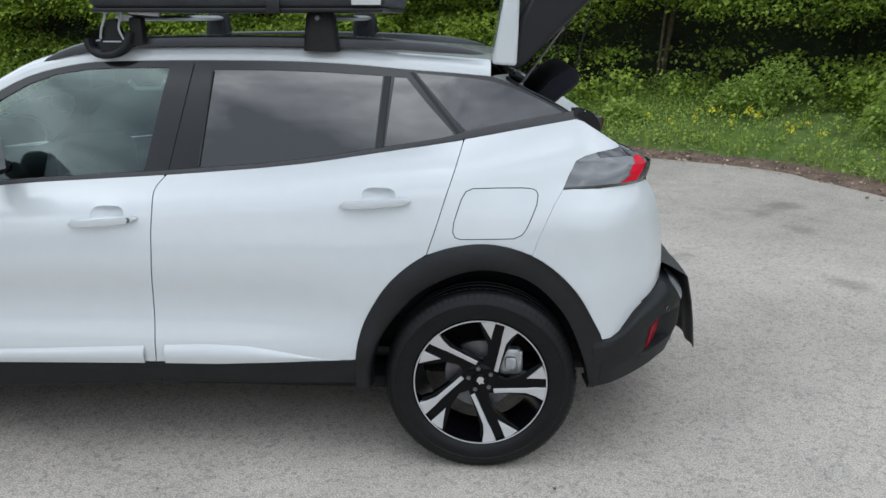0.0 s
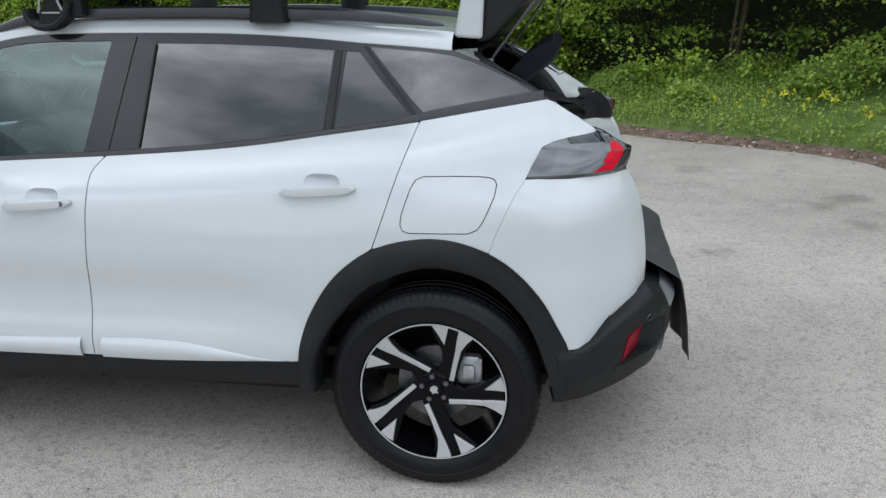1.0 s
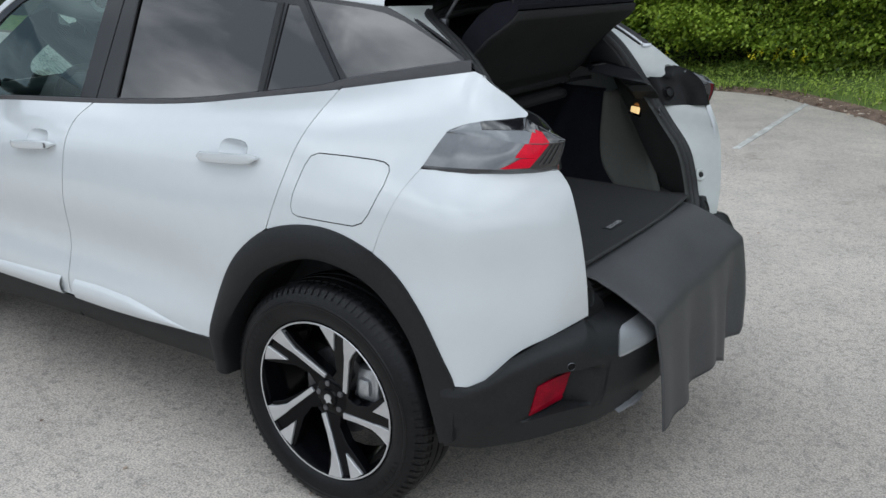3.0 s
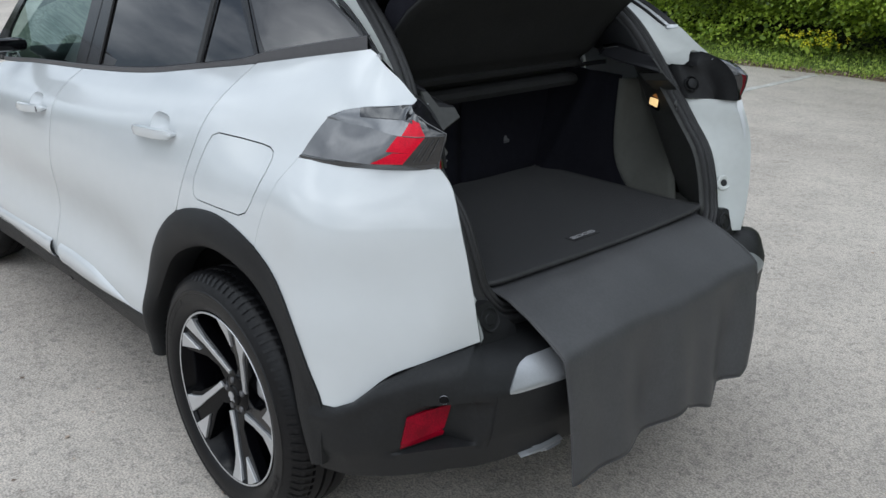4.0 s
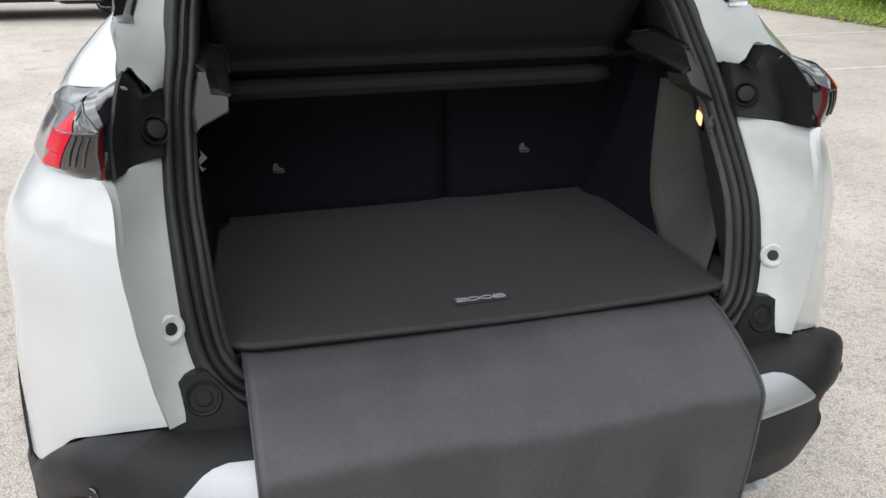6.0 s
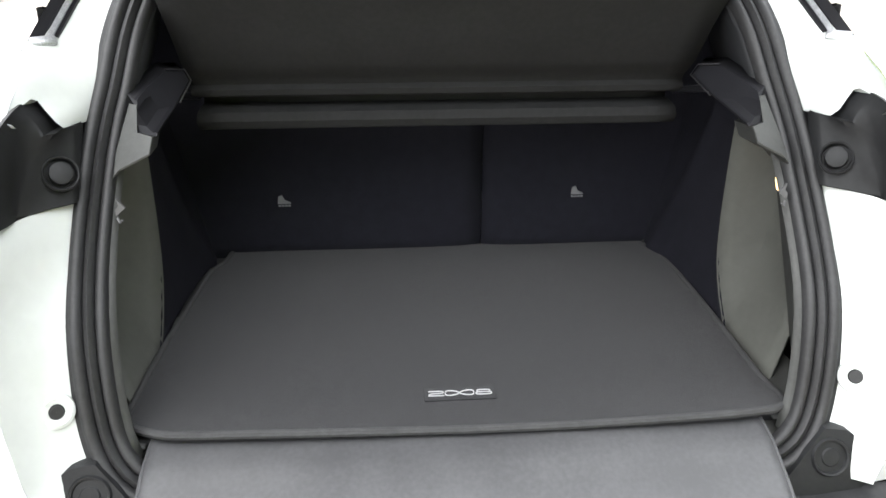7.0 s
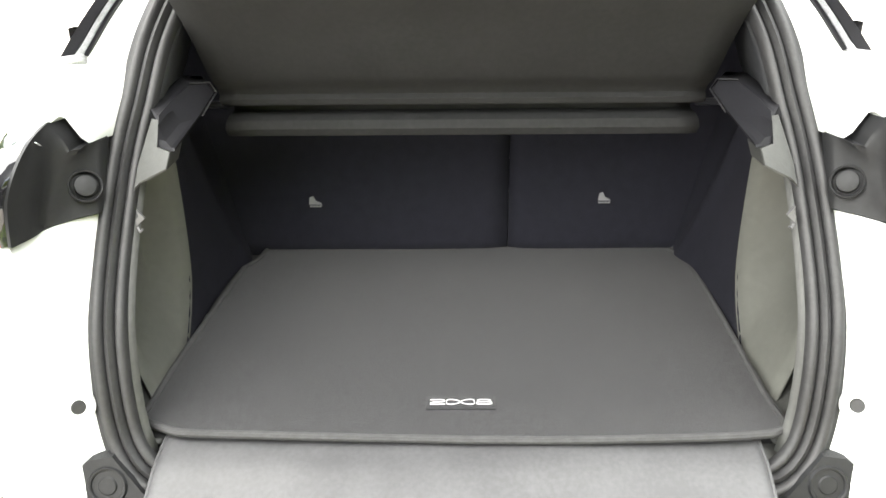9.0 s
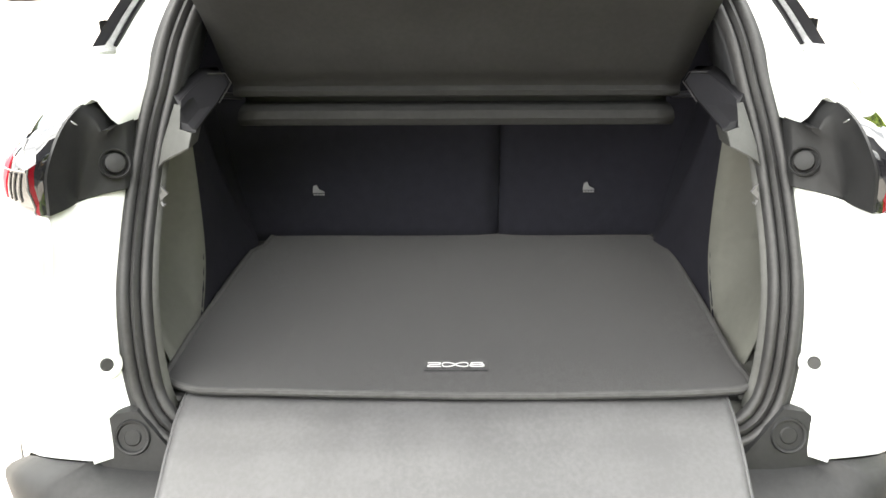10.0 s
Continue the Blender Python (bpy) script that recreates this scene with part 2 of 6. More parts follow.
def panel(name, poly, surf, mat, parent, label="", holes=(), grid=0.03, depth=0.018, gap=0.0, edge=0.02, inward=None):
    """A curved sheet cut to an outline in the surface's own two numbers, with turned-in edges."""
    poly = shrink(poly, gap) if gap else list(poly)
    loops = [dense(poly, edge)] + [dense(h, edge) for h in holes]
    pts, edges = [], []
    for lp in loops:
        k = len(pts)
        pts += lp
        edges += [(k + i, k + (i + 1) % len(lp)) for i in range(len(lp))]
    rim = np.array(pts)
    lo, hi = rim.min(0), rim.max(0)
    for i in range(int((hi[0] - lo[0]) / grid) + 1):
        for j in range(int((hi[1] - lo[1]) / grid) + 1):
            q = (lo[0] + (i + 0.5 * (j % 2)) * grid, lo[1] + j * grid)
            if inside(loops[0], *q) and not any(inside(h, *q) for h in loops[1:]) and np.min(np.hypot(rim[:, 0] - q[0], rim[:, 1] - q[1])) > grid * 0.45:
                pts.append(q)
    out = delaunay_2d_cdt([Vector(p) for p in pts], edges, [], 0, 1e-6)
    vs, tris = out[0], out[2]
    keep = []
    for t in tris:
        cx, cy = sum(vs[i][0] for i in t) / 3, sum(vs[i][1] for i in t) / 3
        a, b, c = (vs[i] for i in t)
        area = abs((b[0] - a[0]) * (c[1] - a[1]) - (c[0] - a[0]) * (b[1] - a[1]))
        if area > 4e-6 and inside(loops[0], cx, cy) and not any(inside(h, cx, cy) for h in loops[1:]):
            keep.append(tuple(t))
    verts = [Vector(surf(v[0], v[1])) for v in vs]
    # the way inward at each point
    e = 1e-3
    deep = []
    for v, p in zip(vs, verts):
        du = Vector(surf(v[0] + e, v[1])) - p
        dv = Vector(surf(v[0], v[1] + e)) - p
        nn = du.cross(dv).normalized()
        to = Vector(inward(p) if inward else (0, -p.y, 0))
        if nn.dot(to) < 0:
            nn = -nn
        deep.append(nn)
    count = {}
    for t in keep:
        for a, b in ((t[0], t[1]), (t[1], t[2]), (t[2], t[0])):
            count[(a, b)] = 1
    border = [k for k in count if (k[1], k[0]) not in count]
    t0 = keep[0]
    turned = lambda t: (verts[t[1]] - verts[t[0]]).cross(verts[t[2]] - verts[t[0]]).dot(deep[t[0]]) > 0
    flip = turned(t0)
    allv, faces = list(verts), [t[::-1] if turned(t) else t for t in keep]
    ring = {}
    for a, b in border:
        for i in (a, b):
            if i not in ring:
                ring[i] = len(allv)
                allv += [verts[i], verts[i] + deep[i] * depth]
        p, q = ring[a], ring[b]
        faces.append((p, q, q + 1, p + 1) if flip else (q, p, p + 1, q + 1))
    return make(name, allv, faces, mat, parent, label, sharp=40)


def thing(name, label, category, group="", kind=""):
    ob = new(name)
    return tagged(ob, label, category, group, kind)


class Table:
    """A smoothed table of values."""

    def __init__(self, pairs, blur):
        x = np.array([p[0] for p in pairs], float)
        self.x = np.linspace(x[0], x[-1], 900)
        y = np.interp(self.x, x, [p[1] for p in pairs])
        s = max(1, blur / (self.x[1] - self.x[0]))
        k = np.exp(-0.5 * (np.arange(-int(3 * s), int(3 * s) + 1) / s) ** 2)
        n = len(k) // 2
        pad = np.concatenate((y[0] + (y[1] - y[0]) * np.arange(-n, 0), y, y[-1] + (y[-1] - y[-2]) * np.arange(1, n + 1)))
        self.y = np.convolve(pad, k / k.sum(), "valid")

    def __call__(self, v):
        return float(np.interp(v, self.x, self.y))

# ---- ground ----
def asphalt():
    m = bpy.data.materials.new("weathered_asphalt")
    m.use_nodes = True
    n, l = m.node_tree.nodes, m.node_tree.links
    p = n["Principled BSDF"]
    p.inputs["Roughness"].default_value = 0.85
    p.inputs["Specular IOR Level"].default_value = 0.35
    co = n.new("ShaderNodeTexCoord")

    def tex(kind, scale, detail=5, warp=None):
        t = n.new(kind)
        t.inputs["Scale"].default_value = scale
        if "Detail" in t.inputs:
            t.inputs["Detail"].default_value = detail
        l.new(warp or co.outputs["Object"], t.inputs["Vector"])
        return t

    def ramp(src, *stops):
        r = n.new("ShaderNodeValToRGB")
        e = r.color_ramp.elements
        for k, (pos, c) in enumerate(stops):
            q = e[k] if k < 2 else e.new(pos)
            q.position, q.color = pos, (*c, 1)
        l.new(src, r.inputs["Fac"])
        return r.outputs["Color"]

    def times(a, b, f):
        mx = n.new("ShaderNodeMix")
        mx.data_type, mx.blend_type = 'RGBA', 'MULTIPLY'
        mx.inputs["Factor"].default_value = f
        l.new(a, mx.inputs["A"])
        l.new(b, mx.inputs["B"])
        return mx.outputs["Result"]

    big = tex("ShaderNodeTexNoise", 0.45, 6)
    mid = tex("ShaderNodeTexNoise", 3.2, 7)
    fine = tex("ShaderNodeTexNoise", 42, 6)
    grit = tex("ShaderNodeTexVoronoi", 52)
    spot = tex("ShaderNodeTexNoise", 1.7, 3)
    # crack lines: edges of large warped cells, kept to patches
    warp = n.new("ShaderNodeMix")
    warp.data_type, warp.blend_type = 'RGBA', 'LINEAR_LIGHT'
    warp.inputs["Factor"].default_value = 0.25
    l.new(co.outputs["Object"], warp.inputs["A"])
    l.new(tex("ShaderNodeTexNoise", 1.4, 6).outputs["Color"], warp.inputs["B"])
    cell = tex("ShaderNodeTexVoronoi", 0.42, warp=warp.outputs["Result"])
    cell.feature = 'DISTANCE_TO_EDGE'
    col = ramp(big.outputs["Fac"], (0.34, (0.282, 0.260, 0.238)), (0.66, (0.372, 0.346, 0.318)))
    col = times(col, ramp(mid.outputs["Fac"], (0.36, (0.80, 0.80, 0.80)), (0.58, (1.06, 1.05, 1.04))), 0.42)
    col = times(col, ramp(grit.outputs["Color"], (0.0, (0.52, 0.52, 0.53)), (1.0, (1.50, 1.47, 1.43))), 0.85)
    col = times(col, ramp(fine.outputs["Fac"], (0.32, (0.78, 0.78, 0.78)), (0.60, (1.08, 1.08, 1.08))), 0.32)
    speck = tex("ShaderNodeTexNoise", 150, 2)
    col = times(col, ramp(speck.outputs["Fac"], (0.36, (0.60, 0.60, 0.61)), (0.62, (1.40, 1.39, 1.37))), 0.75)
    col = times(col, ramp(spot.outputs["Fac"], (0.26, (0.5, 0.49, 0.48)), (0.32, (1, 1, 1))), 0.6)
    col = times(col, ramp(cell.outputs["Distance"], (0.0, (0.42, 0.40, 0.38)), (0.005, (1, 1, 1))), 0.18)
    # a few old oil marks with ragged edges: centre, reach, depth
    for cx, cy, reach, deep in ((2.7, 3.8, 0.34, 0.55), (2.6, 2.95, 0.26, 0.5), (0.66, -0.74, 0.07, 0.4), (3.3, 2.2, 0.22, 0.4), (-0.6, -1.5, 0.18, 0.35), (1.6, 4.9, 0.3, 0.4), (2.45, 3.5, 0.2, 0.5), (2.4, 1.5, 0.2, 0.5), (-3.6, 7.8, 0.3, 0.5), (-4.5, 7.7, 0.3, 0.5)):
        d = n.new("ShaderNodeVectorMath")
        d.operation = 'DISTANCE'
        d.inputs[1].default_value = (cx, cy, 0)
        l.new(co.outputs["Object"], d.inputs[0])
        k = n.new("ShaderNodeMath")
        k.operation = 'DIVIDE'
        k.inputs[1].default_value = reach
        l.new(d.outputs["Value"], k.inputs[0])
        rag = n.new("ShaderNodeMath")
        rag.operation = 'MULTIPLY_ADD'
        rag.inputs[1].default_value = 1.6
        l.new(mid.outputs["Fac"], rag.inputs[0])
        l.new(k.outputs[0], rag.inputs[2])
        half = n.new("ShaderNodeMath")
        half.operation = 'MULTIPLY'
        half.inputs[1].default_value = 0.5
        l.new(rag.outputs[0], half.inputs[0])
        col = times(col, ramp(half.outputs[0], (0.50, (0.45, 0.44, 0.43)), (0.78, (1, 1, 1))), deep)
    l.new(col, p.inputs["Base Color"])
    h = n.new("ShaderNodeMath")
    h.operation = 'ADD'
    l.new(grit.outputs["Distance"], h.inputs[0])
    l.new(fine.outputs["Fac"], h.inputs[1])
    b = n.new("ShaderNodeBump")
    b.inputs["Strength"].default_value, b.inputs["Distance"].default_value = 0.5, 0.003
    l.new(h.outputs[0], b.inputs["Height"])
    l.new(b.outputs["Normal"], p.inputs["Normal"])
    return m


ASPHALT = asphalt()
SOIL = material("earth_with_litter", (0.26, 0.18, 0.14), 0.95, base2=(0.09, 0.062, 0.047), scale=7, bump=1.0, bump_scale=60)
TURF = material("turf", (0.17, 0.24, 0.05), 0.95, base2=(0.08, 0.12, 0.03), scale=5, bump=1.0, bump_scale=90)



def leaf_material(name, dark, lite, trans=0.25):
    m = bpy.data.materials.new(name)
    m.use_nodes = True
    n, l = m.node_tree.nodes, m.node_tree.links
    p = n["Principled BSDF"]
    p.inputs["Roughness"].default_value = 0.5
    g = n.new("ShaderNodeNewGeometry")
    r = n.new("ShaderNodeValToRGB")
    e = r.color_ramp.elements
    e[0].position, e[0].color = 0.0, (*dark, 1)
    e[1].position, e[1].color = 1.0, (*lite, 1)
    l.new(g.outputs["Random Per Island"], r.inputs["Fac"])
    l.new(r.outputs["Color"], p.inputs["Base Color"])
    t = n.new("ShaderNodeBsdfTranslucent")
    l.new(r.outputs["Color"], t.inputs["Color"])
    mix = n.new("ShaderNodeMixShader")
    mix.inputs["Fac"].default_value = trans
    l.new(p.outputs["BSDF"], mix.inputs[1])
    l.new(t.outputs["BSDF"], mix.inputs[2])
    l.new(mix.outputs["Shader"], n["Material Output"].inputs["Surface"])
    return m


LITTER = leaf_material("dry_leaves", (0.13, 0.07, 0.045), (0.55, 0.45, 0.36), 0.1)
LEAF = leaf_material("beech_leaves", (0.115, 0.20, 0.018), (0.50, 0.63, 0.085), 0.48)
# darker copy of the leaf colours, with the hedge's shade painted in
LEAF_DARK = leaf_material("shade_tinted_leaves", (0.04, 0.07, 0.012), (0.19, 0.26, 0.04), 0.3)
CHIP = leaf_material("pale_litter", (0.34, 0.27, 0.22), (0.68, 0.62, 0.55), 0.1)
WEED = leaf_material("weed_leaves", (0.13, 0.22, 0.045), (0.44, 0.58, 0.15), 0.45)
GRASS = leaf_material("grass_blades", (0.17, 0.27, 0.04), (0.52, 0.64, 0.14), 0.48)
PETAL = leaf_material("yellow_petals", (0.75, 0.66, 0.02), (0.92, 0.86, 0.06), 0.2)
BARK = material("bark", (0.10, 0.075, 0.05), 0.9, vary=0.4, scale=20, bump=0.8, bump_scale=80)

ground = make("ground", [(-400, -400, 0), (400, -400, 0), (400, 400, 0), (-400, 400, 0)], [(0, 1, 2, 3)], ASPHALT)
tagged(ground, "pale worn grey asphalt car park surface", "ground", kind="structure")

# parking bay lines, 4 mm thick paint
for x, y0 in ((-.37, 5.25), (-2.62, 4.6), (-5.13, 4.6), (-7.50, 4.6), (-9.80, 4.6)):
    w = 0.05 if x < -1 else 0.034
    rows = []
    for k in range(33):
        y = y0 + (8.95 - y0) * k / 32
        a, b = (w + random.uniform(-0.012, 0.006) for _ in range(2))
        rows.append([(x - a, y, 0.0005), (x - a, y, 0.004), (x + b, y, 0.004), (x + b, y, 0.0005)])
    ln = make("bay_line", *loft(rows), LINE)
    tagged(ln, "worn white painted parking bay line on asphalt", "road marking", "bay lines", "structure")

# the verge: edge of the asphalt and the bank behind it
EDGE = [(-60, 9.2), (-42, 9.2), (-28, 9.15), (-19, 9.1), (-13, 9.0), (-9, 9.05), (-6, 9.15), (-3, 9.2), (-1.4, 9.15), (-0.6, 8.9), (0.2, 8.1), (1.1, 7.15), (2.0, 6.55), (3.1, 5.95), (3.6, 5.15), (3.95, 4.35), (4.5, 3.0), (5.4, 1.4), (7.5, -0.6), (10, -2), (14, -4), (20, -6.5), (30, -10)]
edge = smooth_path(EDGE, 0.25)


norms = []
for i, p in enumerate(edge):
    d = edge[min(i + 1, len(edge) - 1)] - edge[max(i - 1, 0)]
    d /= np.linalg.norm(d)
    norms.append(np.array((-d[1], d[0])))
OFF = [(-0.16, 0.003), (-0.05, 0.018), (0.06, 0.04), (0.22, 0.07), (0.45, 0.16), (0.8, 0.27), (1.3, 0.38), (2.0, 0.5), (3.2, 0.72), (6.0, 1.0)]
flat = lambda x: 1 / (1 + math.exp((x + 1.5) * 2.2))


def verge_point(i, off, z):
    p = edge[i] + norms[i] * off
    j = noise.noise(Vector((p[0] * 1.7, p[1] * 1.7, 0))) * 0.07 + noise.noise(Vector((p[0] * 6, p[1] * 6, 4))) * 0.03
    zz = z * (1 - 0.75 * flat(p[0]))
    return (p[0] + norms[i][0] * j * 1.5, p[1] + norms[i][1] * j * 1.5, max(-0.01, zz + j * min(1, max(0.15, off * 2)) * 0.6) if off > -0.1 else -0.02)


rows = [[verge_point(i, o, z) for o, z in OFF] for i in range(len(edge))]
v, f = loft(rows)
idx = [0 if (k % (len(OFF) - 1)) < 3 else 1 for k in range(len(f))]
verge = recalc(make("verge", v, f, SOIL, mats=[TURF], index=idx))
tagged(verge, "grassy bank with a bare earth edge along the asphalt", "verge", kind="structure")


def leaf_quad(p, size, rng, tilt=1.0, bend=0.25):
    """A small pointed leaf of four triangles, turned at random."""
    a = rng.uniform(0, 2 * math.pi)
    e = Euler((rng.uniform(-1, 1) * tilt, rng.uniform(-1, 1) * tilt, a))
    m = e.to_matrix()
    w = size * rng.uniform(0.28, 0.42)
    pts = [(0, 0, 0), (w, size * 0.45, size * bend * 0.3), (0, size, -size * bend * 0.2), (-w, size * 0.45, size * bend * 0.3)]
    return [Vector(p) + m @ Vector(q) for q in pts]


def leaf_out(p, size, out, rng, droop=0.7, spread=0.5):
    """A pointed leaf that reaches outward and droops, as leaves turn to the light."""
    yaw = math.atan2(-out[1], -out[0]) + rng.gauss(0, spread)
    pit = droop + rng.gauss(0, 0.28)
    d = Vector((math.cos(yaw) * math.cos(pit), math.sin(yaw) * math.cos(pit), -math.sin(pit)))
    s = d.cross(Vector((0, 0, 1))).normalized()
    s = (s + Vector((0, 0, rng.gauss(0, 0.35)))).normalized() * size * rng.uniform(0.30, 0.44)
    n = s.cross(d).normalized() * size * 0.07
    p = Vector(p)
    return [p, p + d * size * 0.45 + s + n, p + d * size, p + d * size * 0.45 - s + n]


rng = random.Random(4)
g = Geo()
for k in range(11000):
    i = rng.randrange(len(edge))
    if not -12 < edge[i][0] < 7:
        continue
    o = (rng.uniform(-0.30, 0.65) * rng.uniform(0.3, 1)) * (1 - 0.6 * flat(edge[i][0]))
    p = edge[i] + norms[i] * o + np.array((rng.uniform(-0.12, 0.12), rng.uniform(-0.12, 0.12)))
    z = max(0.006, np.interp(o, [q[0] for q in OFF], [q[1] for q in OFF]) * (1 - 0.75 * flat(p[0])) + 0.012)
    g.add(leaf_quad((p[0], p[1], z), rng.uniform(0.02, 0.065), rng, 0.5), [(0, 1, 2), (0, 2, 3)])
litter = make("leaf_litter", g.v, g.f, LITTER, sharp=0)
tagged(litter, "dry brown leaf litter along the asphalt edge", "leaves", kind="stuff")

# crumbs of leaf and grit lying on the asphalt round the car
g = Geo()
for k in range(420):
    p = (rng.uniform(-2.5, 4.5), rng.choice((rng.uniform(-3.0, -0.95), rng.uniform(-2.6, 5.2))))
    if p[0] > 3.9 - 0.35 * max(0, p[1] - 3.0):
        continue
    g.add(leaf_quad((p[0], p[1], 0.004), rng.uniform(0.006, 0.022), rng, 0.15), [(0, 1, 2), (0, 2, 3)])
crumbs = make("leaf_crumbs", g.v, g.f, LITTER, sharp=0)
tagged(crumbs, "scattered crumbs of dry leaf on the asphalt", "leaves", kind="stuff")

# pale chips among the litter
g = Geo()
for k in range(170):
    i = rng.randrange(len(edge))
    if -1.5 < edge[i][0] < 4.5:
        p = edge[i] + norms[i] * rng.uniform(-0.12, 0.45)
        z = max(0.008, np.interp(rng.uniform(0, .3), [q[0] for q in OFF], [q[1] for q in OFF]) * .4 + 0.02)
        g.add(leaf_quad((p[0], p[1], z), rng.uniform(0.03, 0.10), rng, 0.35), [(0, 1, 2), (0, 2, 3)])
chips = make("pale_chips", g.v, g.f, CHIP, sharp=0)
tagged(chips, "pale dead leaves and chips on the bare earth", "leaves", kind="stuff")

# bare earth is widest where the bank curves
BARE = Table([(-60, 0), (-1.2, 0), (.2, .08), (1.6, .13), (2.8, .10), (3.5, 0), (60, 0)], 0.3)
# grass and low weeds on the bank
g = Geo()
for k in range(150000):
    i = rng.randrange(len(edge))
    x0 = edge[i][0]
    if not -15 < x0 < 7.5:
        continue
    o = 0.16 - 0.27 * flat(x0) + BARE(x0) + rng.uniform(0, 1) ** 1.4 * 2.6
    p = edge[i] + norms[i] * o + np.array((rng.uniform(-0.14, 0.14), rng.uniform(-0.14, 0.14)))
    z = np.interp(o, [q[0] for q in OFF], [q[1] for q in OFF]) * (1 - 0.75 * flat(p[0])) - 0.02
    clump = 0.5 + 0.5 * noise.noise(Vector((p[0] * 1.3, p[1] * 1.3, 9)))
    hgt = rng.uniform(0.06, 0.16) + 0.26 * clump * rng.random() * (1 if x0 > -1 else 0.35)
    if rng.random() < 0.22:
        a = rng.uniform(0, 6.28)
        w, lean = rng.uniform(0.004, 0.010), rng.uniform(0.02, 0.09)
        c, s = math.cos(a), math.sin(a)
        g.add([(p[0] - s * w, p[1] + c * w, z), (p[0] + s * w, p[1] - c * w, z), (p[0] + c * lean, p[1] + s * lean, z + hgt)], [(0, 1, 2)])
    else:
        g.add(leaf_out((p[0], p[1], z + hgt * rng.uniform(0.5, 1.0)), rng.uniform(0.025, 0.06), norms[i], rng, 0.45, 1.0), [(0, 1, 2), (0, 2, 3)])

# low bushes of broad-leaved weeds standing in the grass
for cx, off, hw, hh, n in ((3.6, 1.3, .55, .75, 900), (4.3, 1.2, .6, .9, 1000), (2.6, 1.6, .5, .45, 500), (1.3, 1.0, .35, .32, 300), (.2, 1.3, .5, .35, 350), (3.0, 1.9, .6, .7, 700), (5.2, 1.5, .7, 1.0, 900), (-.8, 1.1, .4, .25, 250)):
    i = min(range(len(edge)), key=lambda q: abs(edge[q][0] - cx))
    c = edge[i] + norms[i] * off
    z0 = np.interp(off, [q[0] for q in OFF], [q[1] for q in OFF]) * (1 - 0.75 * flat(c[0]))
    for _ in range(n * 2):
        a, r, t = rng.uniform(0, 6.28), math.sqrt(rng.random()), rng.random()
        q = (c[0] + hw * r * math.cos(a), c[1] + hw * r * math.sin(a))
        z = z0 + hh * math.sqrt(max(0, 1 - r * r)) * (0.55 + 0.45 * t) * (1 + 0.4 * noise.noise(Vector((q[0] * 5, q[1] * 5, 1)))) + rng.gauss(0, .03)
        bush = leaf_out((q[0], q[1], z), rng.uniform(0.035, 0.075), norms[i], rng, 0.5, 0.9)
        g.add(bush, [(0, 1, 2), (0, 2, 3)])

# mounds of broad-leaved ground cover over the bank
w_ = Geo()
for k in range(150):
    i = rng.randrange(len(edge))
    if not -9 < edge[i][0] < 6.5:
        continue
    low = 1 - .55 * flat(edge[i][0])
    off = .55 + BARE(edge[i][0]) + rng.random() * 2.3
    c = edge[i] + norms[i] * off
    z0 = np.interp(off, [q[0] for q in OFF], [q[1] for q in OFF]) * (1 - 0.75 * flat(c[0]))
    hw, hh = rng.uniform(.28, .6), rng.uniform(.16, .42) * low * min(1, .35 + off * .4)
    for _ in range(int(900 * hw)):
        a, r = rng.uniform(0, 6.28), math.sqrt(rng.random())
        q = (c[0] + hw * r * math.cos(a), c[1] + hw * r * math.sin(a))
        z = z0 + hh * math.sqrt(max(0, 1 - r * r)) * (1 + .35 * noise.noise(Vector((q[0] * 6, q[1] * 6, 2)))) + rng.gauss(0, .02)
        w_.add(leaf_out((q[0], q[1], z), rng.uniform(.03, .065), norms[i], rng, .4, 1.2), [(0, 1, 2), (0, 2, 3)])
weeds = make("weeds", w_.v, w_.f, WEED, sharp=0)
tagged(weeds, "broad-leaved green weeds covering the bank", "weeds", kind="stuff")
grass = make("grass", g.v, g.f, GRASS, sharp=0)
tagged(grass, "rough spring grass and weeds on the bank", "grass", kind="stuff")

# yellow flowers in loose groups
g = Geo()
for cx, off, n in ((2.3, 0.6, 4), (2.75, 0.75, 6), (3.0, 0.9, 5), (3.3, 0.5, 7), (4.0, 0.45, 4), (4.6, 1.6, 5), (-3.0, 0.55, 34), (-1.15, 0.6, 16)):
    i = min(range(len(edge)), key=lambda q: abs(edge[q][0] - cx))
    for _ in range(n):
        p = edge[i] + norms[i] * (off + rng.gauss(0, 0.16)) + np.array((rng.gauss(0, 0.22), rng.gauss(0, 0.08)))
        z = np.interp(off, [q[0] for q in OFF], [q[1] for q in OFF]) * (1 - 0.75 * flat(p[0])) + rng.uniform(0.16, 0.36) + (.06 if cx < -1 else 0)
        for _ in range(10):
            g.add(leaf_quad((p[0] + rng.gauss(0, 0.018), p[1] + rng.gauss(0, 0.018), z + rng.gauss(0, 0.02)), rng.uniform(0.022, 0.042), rng, 1.2), [(0, 1, 2), (0, 2, 3)])
flowers = make("yellow_flowers", g.v, g.f, PETAL, sharp=0)
tagged(flowers, "clusters of small yellow wild flowers in the grass", "flowers", kind="stuff")

# the hedge of young trees behind the bank
HEDGE = smooth_path([(-60, 11.2), (-40, 11.2), (-26, 11.1), (-17, 11.0), (-11, 10.9), (-7, 10.7), (-3, 10.45), (-0.5, 10.1), (1.5, 9.4), (3.5, 8.7), (5.2, 7.4), (6.4, 5.4), (7.6, 3.2), (9.5, 1.0), (12.5, -1), (17, -3.5), (24, -6), (34, -9)], 0.35)


